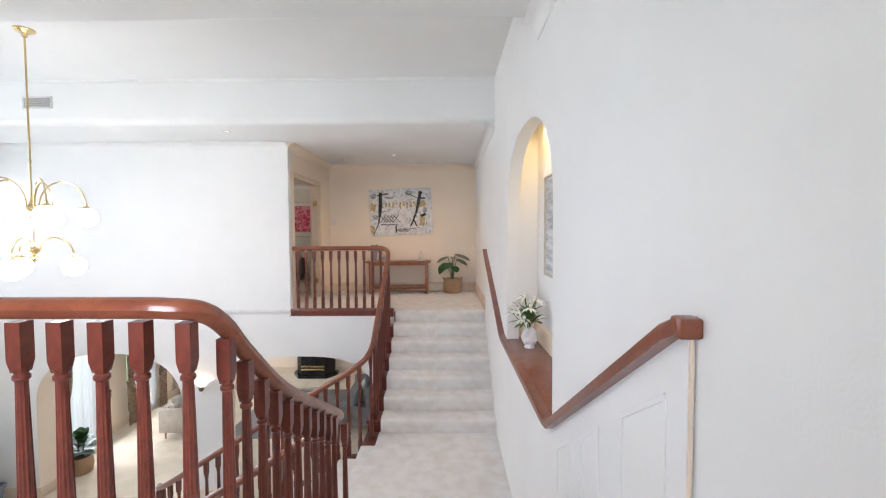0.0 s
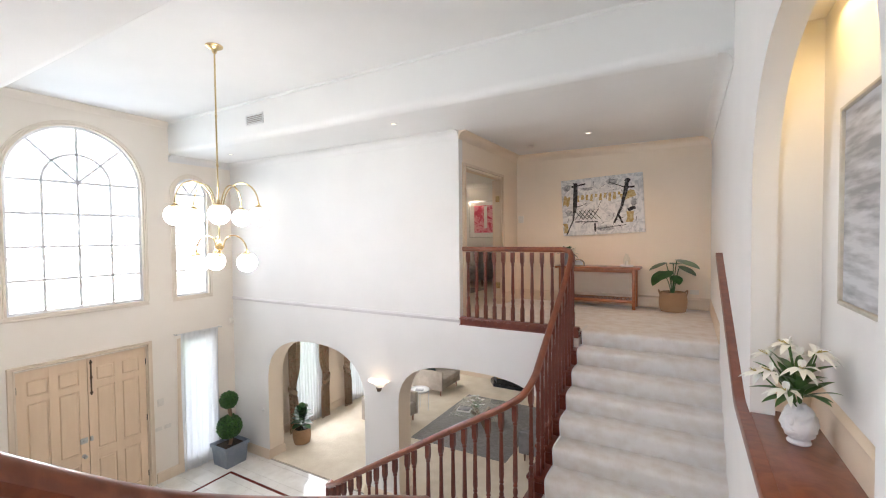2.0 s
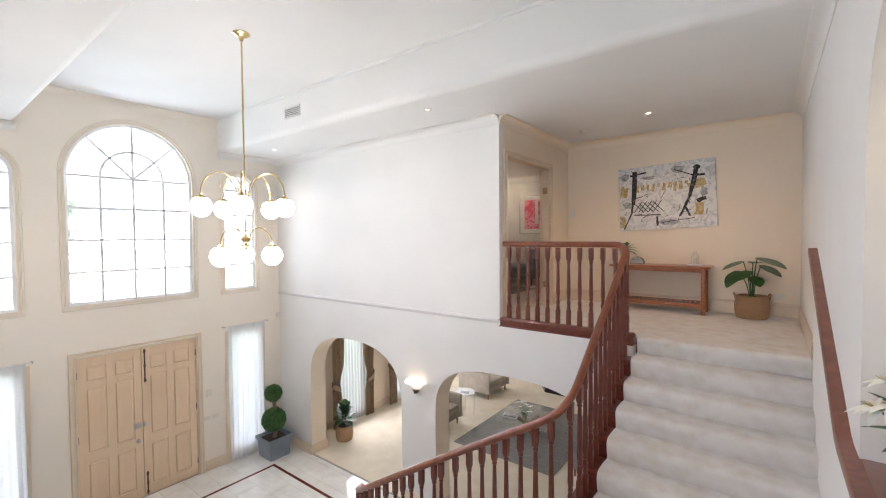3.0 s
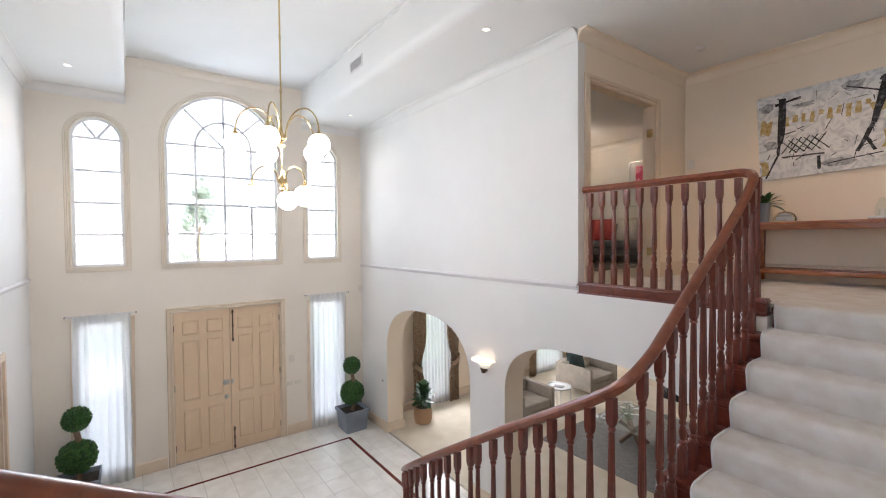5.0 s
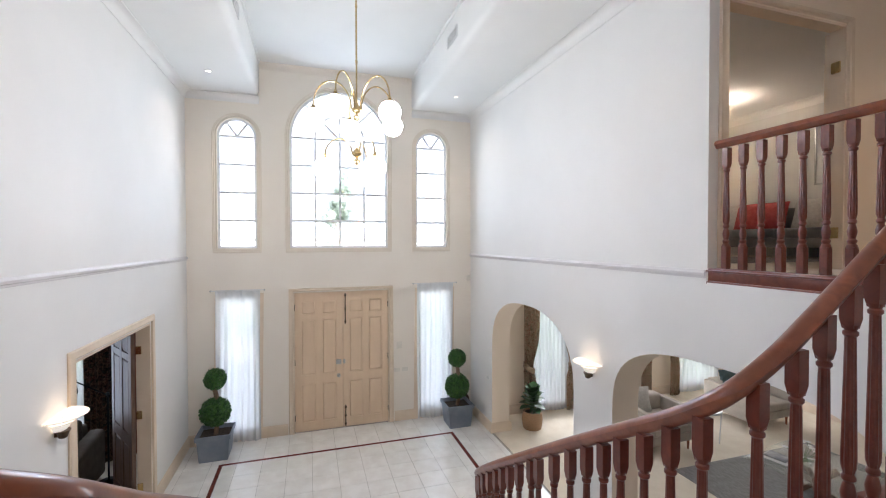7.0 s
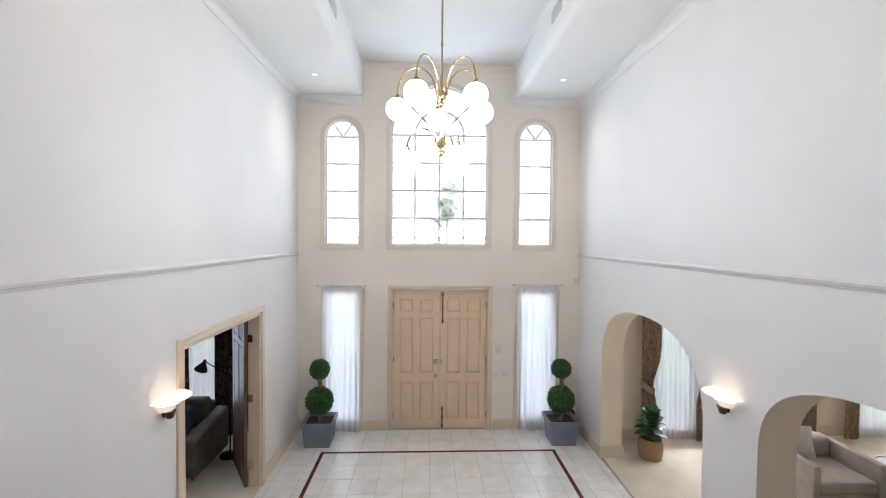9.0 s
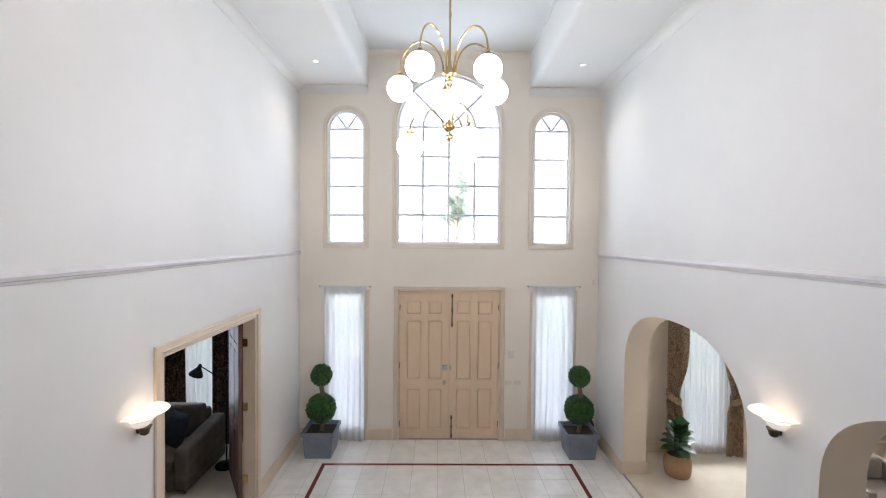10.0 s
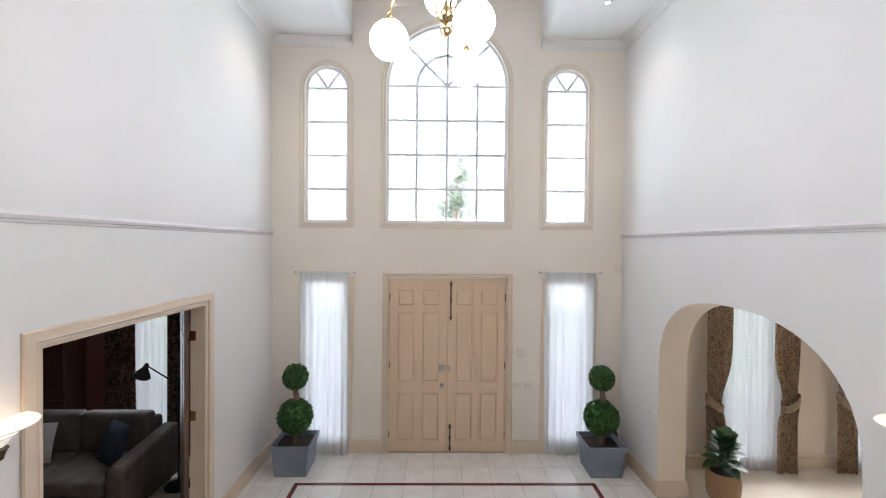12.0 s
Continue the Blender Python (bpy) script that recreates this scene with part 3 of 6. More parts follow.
structure("wall_hall_north", slab(rect(-2.45, XW, Z2 - 0.1, 6.0), [], along_x, 9.35, 9.5), M["warm_cream_wall"], "upper hall wall, warm light in its cream tint")
hallw = [(7.09, Z2), (7.15, Z2), (7.15, 5.26), (8.57, 5.26), (8.57, Z2), (9.5, Z2), (9.5, 6.0), (7.09, 6.0)]
structure("wall_hall_west", slab(hallw, [], along_y, -2.42, -2.30), M["warm_cream_wall"], "upper hall wall with a doorway, warm light in its cream tint")
# Opening cut for the added window behind the viewpoint.
structure("wall_hall_south", slab(rect(-2.45, XW, Z2 - 0.1, 6.0), [rect(-1.45, -0.15, 3.8, 5.3)[::-1]], along_x, -0.75, -0.60), M["wall"], "white wall of the upper hall")
structure("wall_hall_southwest", slab(rect(-0.6, YS - 0.15, Z2, 6.0), [], along_y, -2.45, -2.30), M["wall"], "white wall of the upper hall")

# living room, study and upper room shells
XR = -7.10
holes = [rect(y0, y1, 0.15, 2.3)[::-1] for y0, y1 in ((8.05, 8.85), (9.75, 10.55), (11.65, 12.75))]
structure("wall_living_west", slab(rect(7.30, 13.2, 0, 3.0), holes, along_y, XR - 0.2, XR), M["warm_cream_wall"], "cream living room wall with windows")
structure("wall_living_north", slab(rect(XR - 0.2, 1.0, 0, 3.0), [], along_x, 13.2, 13.35), M["warm_cream_wall"], "cream living room wall")
structure("ceiling_living", slab(rect(XR - 0.2, 1.0, 7.30, 13.35), [], along_z, 2.72, 2.98), M["ceiling"], "white living room ceiling")
structure("floor_living", slab(rect(XR - 0.2, 1.0, 7.0, 13.35), [], along_z, -0.1, 0.012), M["living_carpet"], "cream living room carpet")
structure("wall_study_west", slab(rect(-3.0, YS - 0.15, 0, 3.0), [rect(0.15, 0.85, 0.3, 2.3)[::-1]], along_y, XF - 0.2, XF), M["study_wall"], "dark red study wall with a window")
structure("wall_study_south", slab(rect(XF, -2.0, 0, 3.0), [], along_x, -3.15, -3.0), M["study_wall"], "dark red study wall")
structure("wall_study_east", slab(rect(-3.0, YS - 0.15, 0, 3.0), [], along_y, -2.2, -2.05), M["study_wall"], "dark red study wall")
structure("ceiling_study", slab(rect(XF, -2.0, -3.1, YS - 0.15), [], along_z, 2.72, 2.98), M["ceiling"], "white study ceiling")
structure("floor_study", slab(rect(XF, -2.0, -3.1, YS), [], along_z, -0.1, 0.008), M["living_carpet"], "tan study carpet")
structure("wall_upper_north", slab(rect(-7.3, -2.3, Z2, 6.0), [], along_x, 11.7, 11.85), M["upper_wall"], "beige upper room wall")
structure("wall_upper_west", slab(rect(7.0, 11.7, Z2, 6.0), [], along_y, -7.3, -7.15), M["upper_wall"], "beige upper room wall")
structure("wall_upper_east", slab(rect(9.5, 11.7, Z2, 6.0), [], along_y, -2.42, -2.3), M["upper_wall"], "beige upper room wall")
structure("ceiling_upper", slab(rect(-7.3, -2.42, 7.09, 11.85), [], along_z, 5.62, 5.8), M["ceiling"], "white upper room ceiling")
structure("floor_upper", slab(rect(-7.3, -2.42, 7.09, 11.85), [], along_z, 2.99, Z2), M["carpet"], "cream upper room carpet")

# ---- setting: ceiling with its tray, cornices ----
TY0, TY1 = 3.18, 5.80
bm = bmesh.new()
cove = [(0.10 - 0.10 * math.cos(a), 0.10 - 0.10 * math.sin(a)) for a in (0, 0.39, 0.79, 1.18, 1.5708)]
for y0, y1, s in ((TY1, 9.4, 1), (-0.65, TY0, -1)):
    edge = y0 if s > 0 else y1
    prof = [(edge, ZT)] + [(edge + s * a, ZC + b) for a, b in cove]
    prof += [((y1 if s > 0 else y0), ZC), ((y1 if s > 0 else y0), ZT + 0.2), (edge, ZT + 0.2)]
    merge(bm, slab(prof, [], along_y, XF, XW))
box(bm, XF, XW, TY0 - 0.3, TY1 + 0.3, ZT, ZT + 0.3)
structure("ceiling", bm, M["ceiling"], "white ceiling with a raised centre")
COVE = [(0, 0), (0.0, -0.115), (0.008, -0.115), (0.012, -0.095)] + [(0.012 + 0.083 * (1 - math.cos(a)), -0.095 + 0.083 * math.sin(a)) for a in (0.3, 0.6, 0.9, 1.2, 1.5)] + [(0.108, -0.010), (0.108, 0.0)]


def moulding(name, path, profile, mat, label):
    bm = sweep(bmesh.new(), path, profile)
    return structure(name, bm, mat, label)


def flip(profile):
    return [(-a, b) for a, b in profile]


moulding("cornice_north", [(XF, YN, ZC), (-2.3, YN, ZC)], COVE, M["wall"], "white plaster cornice")
moulding("cornice_hall", [(-2.3, YN, ZC), (-2.3, 9.35, ZC), (XW, 9.35, ZC)], COVE, M["warm_cream_wall"], "cream plaster cornice of the upper hall")
moulding("cornice_east", [(XW, 9.35, ZC), (XW, TY1, ZC)], COVE, M["wall"], "white plaster cornice")
moulding("cornice_south", [(XF, YS, ZC), (-2.3, YS, ZC), (-2.3, -0.6, ZC), (XW, -0.6, ZC), (XW, TY0, ZC)], flip(COVE), M["wall"], "white plaster cornice")
moulding("cornice_front", [(XF, YS, ZC), (XF, TY0, ZC)], COVE, M["wall"], "white plaster cornice")
moulding("cornice_front_north", [(XF, TY1, ZC), (XF, YN, ZC)], COVE, M["wall"], "white plaster cornice")
BEAD = [(0, 0), (0, -0.03), (0.02, -0.022), (0.028, 0.0)]
moulding("tray_bead_north", [(XF, TY1, ZT), (XW, TY1, ZT)], BEAD, M["ceiling"], "thin bead round the raised ceiling")
moulding("tray_bead_south", [(XF, TY0, ZT), (XW, TY0, ZT)], flip(BEAD), M["ceiling"], "thin bead round the raised ceiling")
moulding("tray_bead_front", [(XF, TY0, ZT), (XF, TY1, ZT)], [(0, 0), (0, -0.10), (0.008, -0.10), (0.012, -0.085), (0.03, -0.045), (0.06, -0.018), (0.085, -0.01), (0.085, 0)], M["front_wall_warm"], "thin bead round the raised ceiling")
DADO = [(0, 0.034), (0, -0.034), (0.009, -0.031), (0.012, -0.015), (0.022, -0.009), (0.025, 0.011), (0.016, 0.022), (0.010, 0.034)]
moulding("dado_rail_north", [(XF, YN, 3.065), (-2.313, YN, 3.065)], DADO, M["white_trim"], "white dado rail")
moulding("dado_rail_south", [(XF, YS, 3.065), (-2.305, YS, 3.065)], flip(DADO), M["white_trim"], "white dado rail")
SKIRT = [(0, 0), (0.02, 0), (0.02, 0.12), (0.014, 0.14), (0.016, 0.155), (0.006, 0.18), (0, 0.185)]


def skirting(points, z=0.0, sides=1, mat="trim"):
    moulding("baseboard", [(x, y, z) for x, y in points], SKIRT if sides > 0 else flip(SKIRT), M[mat], "cream painted skirting board")


skirting([(XF, YN), (-6.46, YN), (-6.46, YN + 0.33), (XR, YN + 0.33), (XR, 13.2), (1.0, 13.2)])
skirting([(-4.08, YN + 0.33), (-4.08, YN), (-3.40, YN), (-3.40, YN + 0.33)])
skirting([(XF, YS), (-5.93, YS)], 0, -1)
skirting([(-3.93, YS), (-1.2, YS)], 0, -1)
skirting([(XF, YS), (XF, 3.60)])
skirting([(XF, 5.46), (XF, YN)])
skirting([(-2.30, 8.68), (-2.30, 9.35), (XW, 9.35), (XW, 7.05)], Z2)
skirting([(0.95, 4.74), (1.16, 4.74), (1.16, 2.58)], 3.216)

# ---- setting: upper floors and landing ----
structure("floor_hall_north", slab([(-2.42, 7.0), (-0.66, 7.0), (-0.66, 7.16), (XW, 7.16), (XW, 9.5), (-2.42, 9.5)], [], along_z, 2.80, Z2 - 0.003), M["stair_carpet"], "cream carpet of the upper hall")
structure("floor_hall_south", slab([(-2.45, -0.7), (XW, -0.7), (XW, 1.46), (-2.45, 1.46)], [], along_z, 2.80, Z2 - 0.003), M["stair_carpet"], "cream carpet of the upper hall")
structure("slab_edge_north", slab(rect(-2.3, -0.80, 2.7, 3.0), [], along_x, YN - 0.004, YN + 0.05), M["wall"], "white edge of the upper floor")
structure("slab_edge_south", slab(rect(-2.3, -0.50, 2.7, 3.0), [], along_x, 1.45, 1.57), M["wall"], "white edge of the upper floor")

# ---- stairs ----
RISE, GO, MRISE = 1.25 / 7, 0.27, ZL / 11


def step_profile(go, rise):
    """Carpet laid over one step: a nearly upright riser, a wide rounded nosing and a soft tread; u runs up the stairs, v is height."""
    r = 0.046
    nose = [(-0.036 + r - r * math.cos(a), -r + r * math.sin(a)) for a in (0.0, 0.32, 0.64, 0.96, 1.28, 1.5708)]
    pts = [(0.03, -rise - 0.02), (-0.008, -rise - 0.02), (-0.014, -rise + 0.012), (-0.028, -rise * 0.55)]
    return pts + nose + [(go * 0.35, 0.004), (go * 0.7, 0.001), (go - 0.02, -0.003), (go + 0.03, -0.006), (go + 0.03, -0.05), (0.03, -0.05)]


def flight(name, label, count, rise, go, wide, m):
    """Carpeted steps; local y runs up, x across from 0 to wide, first nosing at y 0 and z rise."""
    st = thing(name, label, "stairs")
    st.matrix_basis = m
    first = None
    for k in range(count):
        at = Matrix.Translation((0, k * go + 0.035, (k + 1) * rise))
        if first is None:
            bm = slab(step_profile(go, rise), [], along_y, 0.0, wide)
            first = part("step", bm, M["stair_carpet"], st)
            first.matrix_basis = at
        else:
            share("step", first, st, at)
    return st


def binding(st, count, rise, go, x):
    """Pale bound edge of the stair carpet, step by step."""
    first = None
    for k in range(count):
        at = Matrix.Translation((0, k * go + 0.035, (k + 1) * rise))
        if first is None:
            outline = [(u - 0.003 if v < -0.01 else u, v + 0.003 if v > -0.04 else v) for u, v in step_profile(go, rise)[:-2]]
            edge = bmesh.new()
            sweep(edge, [(x, u, v) for u, v in outline[1:]], [(-0.007, -0.004), (0.007, -0.004), (0.007, 0.005), (-0.007, 0.005)], up=Vector((1, 0, 0)))
            first = part("edge_binding", edge, M["binding"], st, "pale bound carpet edge")
            first.matrix_basis = at
        else:
            share("edge_binding", first, st, at)


def tread_ends(st, count, rise, go, x0, x1, skip_top=False):
    """Timber ends of the steps beside the carpet, under the balusters."""
    first = None
    for k in range(count):
        at = Matrix.Translation((0, k * go + 0.062, (k + 1) * rise - 0.026))
        if first is None:
            bm = block(x0, x1, 0.0, go + 0.02, -rise - 0.04, -0.03)
            box(bm, x0 - 0.015, x1, -0.03, go + 0.01, -0.032, 0.0, 0.010)
            box(bm, x0 - 0.006, x1, -0.016, 0.01, -0.055, -0.032, 0.006, 1)
            first = part("tread_end", bm, M["cedar"], st, "red-stained timber step end")
            first.matrix_basis = at
        else:
            share("tread_end", first, st, at)


# north flight: up towards +y, open side at x = -0.66
NY, SY = 5.475, 3.08
st = flight("stairs_north", "cream carpeted stair flight with red timber step ends", 7, RISE, GO, 1.443, pose(-0.635, NY - 0.035, ZL))
tread_ends(st, 7, RISE, GO, -0.175, 0.0)
binding(st, 7, RISE, GO, 0.004)
part("stringer", slab([(0.0, -0.25), (0.1, 0.0), (1.65, 1.02), (1.65, 0.7), (0.4, -0.25)], [], along_y, -0.14, -0.02), M["cedar"], st, "red timber stringer")
st = flight("stairs_south", "cream carpeted stair flight with red timber step ends", 7, RISE, GO, 1.29, pose(XL, SY + 0.035, ZL, 0, 0, 180))
tread_ends(st, 7, RISE, GO, 1.29, 1.44)
binding(st, 7, RISE, GO, 1.286)
# main flight: up towards +x, between the two balustrades
MX, MY0, MY1 = -0.80, 3.66, 5.16
st = flight("stairs_main", "wide cream carpeted stair flight down to the tiled hall", 10, MRISE, GO, MY1 - MY0, pose(MX - 0.035 - 10 * GO, MY1, 0, 0, 0, -90))
tread_ends(st, 10, MRISE, GO, -0.16, 0.0)
tread_ends(st, 10, MRISE, GO, MY1 - MY0, MY1 - MY0 + 0.16)
bm = block(MX - 0.03, XL, MY0, MY1, ZL - 0.2, ZL, 0.012)
box(bm, -0.66, XL, SY - 0.01, NY + 0.02, ZL - 0.2, ZL + 0.001)
structure("landing_floor", bm, M["stair_carpet"], "cream carpeted half landing")
bm = block(-0.82, -0.66, MY1, NY + 0.05, ZL - 0.2, ZL - 0.004, 0.008)
box(bm, -0.82, -0.66, SY - 0.05, MY0, ZL - 0.2, ZL - 0.004, 0.008)
structure("landing_edge", bm, M["cedar"], "red timber landing edge under the balusters")
bm = block(-0.70, XL, NY + 0.02, YN, 0, ZL - 0.2)
box(bm, -0.70, XL, YS, SY, 0, ZL - 0.2)
box(bm, -0.70, XL, SY, NY, 0, ZL - 0.21)
structure("wall_under_stairs", bm, M["wall"], "white wall under the landing")

# ---- balustrades ----
RAIL = [(0.034 * math.cos(a) * (1.0 if math.sin(a) > -0.2 else 0.72), 0.031 * math.sin(a) + (0.008 if math.sin(a) > 0 else 0.002)) for a in [math.pi * 2 * i / 16 for i in range(16)]]
BAL = {}


def baluster_mesh(h):
    """Turned baluster of height h: square blocks at both ends, a tapered shaft and turned rings."""
    key = round(h, 2)
    if key in BAL:
        return BAL[key]
    h, w = key, 0.0235
    bm = bmesh.new()
    b0, t0 = 0.20 + 0.0 * h, h - 0.155
    box(bm, -w, w, -w, w, 0, b0 - 0.02, 0.004, 1)
    lathe(bm, [(0.032, b0 - 0.03), (0.027, b0 - 0.008), (0.020, b0), (0.026, b0 + 0.012), (0.026, b0 + 0.02), (0.018, b0 + 0.03), (0.024, b0 + 0.055),
               (0.0265, b0 + 0.075), (0.021, b0 + 0.10), (0.016, b0 + 0.115), (0.024, b0 + 0.125), (0.024, b0 + 0.135), (0.018, b0 + 0.145), (0.0245, b0 + 0.17),
               (0.0255, b0 + 0.20), (0.0185, t0 - 0.05), (0.018, t0 - 0.03), (0.025, t0 - 0.022), (0.025, t0 - 0.012), (0.019, t0 - 0.006), (0.028, t0 + 0.012)], 24, caps=False, m=Matrix.Diagonal((0.9, 0.9, 1, 1)))
    for v in bm.verts:
        if b0 + 0.16 < v.co.z < t0 - 0.04 and round(math.atan2(v.co.y, v.co.x) / (math.pi / 12)) % 2:
            v.co.x, v.co.y = v.co.x * 0.86, v.co.y * 0.86
    lathe(bm, [(0.024, t0 + 0.0), (w * 1.38, t0 + 0.035), (w * 1.38, h)], 4, m=Matrix.Rotation(radians(45), 4, "Z"))
    me = bpy.data.meshes.new("baluster")
    bm.to_mesh(me)
    bm.free()
    me.polygons.foreach_set("use_smooth", [True] * len(me.polygons))
    me.set_sharp_from_angle(angle=radians(35))
    me.materials.append(M["cedar"])
    BAL[key] = me
    return me


def baluster(parent, x, y, z0, z1, turn=0):
    ob = new("baluster", baluster_mesh(max(z1 - z0, 0.5)))
    ob.parent = parent
    ob.matrix_basis = pose(x, y, z0, 0, 0, turn)
    return ob


def rail_z(path, x, y):
    best = min(path, key=lambda p: (p.x - x) ** 2 + (p.y - y) ** 2)
    return best.z - 0.03


for side in (1, -1):
    ob = thing("balustrade_north" if side > 0 else "balustrade_south", "red-stained timber balustrade with turned balusters and a swept handrail", "balustrade", "stair balustrades")
    yt, ym = (7.025, 5.28) if side > 0 else (1.51, 3.50)
    s, xr = side, (-0.72 if side > 0 else -0.565)
    ctrl = [(-2.27, yt, 4.075), (-1.6, yt, 4.075), (-0.98, yt, 4.075), (-0.82, yt - s * 0.012, 4.07), (-0.735, yt - s * 0.09, 4.02), (-0.72, yt - s * 0.24, 3.885),
            (-0.72, yt - s * 0.62, 3.60), (-0.72, yt - s * 1.05, 3.31), (-0.72, yt - s * 1.42, 3.05), (-0.725, yt - s * 1.60, 2.925), (-0.79, ym + s * 0.02, 2.80), (-0.95, ym, 2.675), (-1.17, ym, 2.54),
            (-1.65, ym, 2.25), (-2.3, ym, 1.845), (-2.75, ym + s * 0.015, 1.56), (-3.10, ym + s * 0.07, 1.33), (-3.38, ym + s * 0.19, 1.14), (-3.56, ym + s * 0.33, 1.02), (-3.64, ym + s * 0.46, 0.97)]
    if side < 0:
        ctrl[0:12] = [(-2.27, yt, 4.105), (-1.5, yt, 4.105), (-0.82, yt, 4.105), (-0.66, yt + 0.012, 4.10), (-0.585, 1.57, 4.08), (-0.565, 1.66, 4.015), (-0.565, 1.80, 3.89),
                      (-0.565, 2.12, 3.64), (-0.565, 2.5, 3.415), (-0.57, 2.95, 3.175), (-0.575, 3.19, 3.04), (-0.63, 3.38, 2.92), (-0.76, 3.48, 2.81), (-0.95, 3.50, 2.68)]
    path = smooth_path(ctrl, 8)
    part("handrail", sweep(bmesh.new(), path, RAIL), M["rail"], ob, "polished red-stained handrail")
    # base plate along the edge of the upper floor
    xe = -0.66 if s > 0 else -0.57
    bm = block(-2.31, xe, yt - 0.048, yt + 0.048, 3.00, 3.115, 0.008)
    box(bm, -2.315, xe + 0.005, yt - 0.058, yt + 0.058, 3.085, 3.10, 0.005)
    box(bm, -2.315, xe + 0.005, yt - 0.056, yt + 0.056, 2.985, 3.015, 0.008)
    part("base_rail", bm, M["cedar"], ob, "moulded red timber base rail")
    for i in range(11):
        x = -2.19 + i * 0.133 if s > 0 else -1.988 + i * 0.125
        baluster(ob, x, yt, 3.11, 4.04 if s > 0 else 4.07)
    for k in range(7):
        for d in (0.055, 0.19):
            y = (NY + k * GO + d) if s > 0 else (SY - k * GO - d)
            if abs(y - yt) > 0.06 and (yt - y) * s > 0:
                z = ZL + (k + 1) * RISE - 0.026
                baluster(ob, xr, y, z, rail_z(path, xr, y))
    if s > 0:
        baluster(ob, -0.735, yt, Z2 + 0.04, 4.03)
    else:
        baluster(ob, -0.613, 1.535, 3.09, 4.06)
    baluster(ob, xr - 0.02, ym + s * 0.10, ZL, rail_z(path, xr - 0.02, ym + s * 0.10))
    for k in range(10):
        for d in (0.06, 0.195):
            x = MX - k * GO - d
            near = min(path[78:], key=lambda p: abs(p.x - x))
            baluster(ob, near.x, near.y, ZL - (k + 1) * MRISE - 0.026, near.z - 0.03)
    for x in (-3.58, -3.63):
        near = min(path[100:], key=lambda p: abs(p.x - x))
        baluster(ob, near.x, near.y, 0.0, near.z - 0.03)

# capping of the dado wall and the niche ledge
cap = [(XL - 0.004, 1.28, 4.10), (XL - 0.004, 1.36, 4.065), (XL - 0.004, 2.68, 3.205), (XL - 0.004, 2.77, 3.19), (XL - 0.004, 4.78, 3.19), (XL - 0.004, 4.88, 3.205), (XL - 0.004, 6.93, 4.04)]
CAP = [(-0.040, -0.02), (0.040, -0.02), (0.040, 0.016), (0.034, 0.024), (-0.034, 0.024), (-0.040, 0.016)]
ob = thing("wall_capping", "red-stained timber capping on the dado wall", "handrail")
part("capping", sweep(bmesh.new(), cap, CAP), M["rail"], ob)
part("end_block", block(XL - 0.042, XW, 1.262, 1.315, 4.068, 4.122, 0.008), M["rail"], ob)
ob = thing("niche_ledge", "wide red timber ledge in the arched niche", "shelf")
part("board", block(XL + 0.024, 1.128, 2.74, 4.735, 3.172, 3.2165, 0.001), M["rail"], ob)
part("back_strip", block(1.1285, 1.16, 2.60, 4.735, 3.172, 3.216, 0.003), M["rail"], ob)


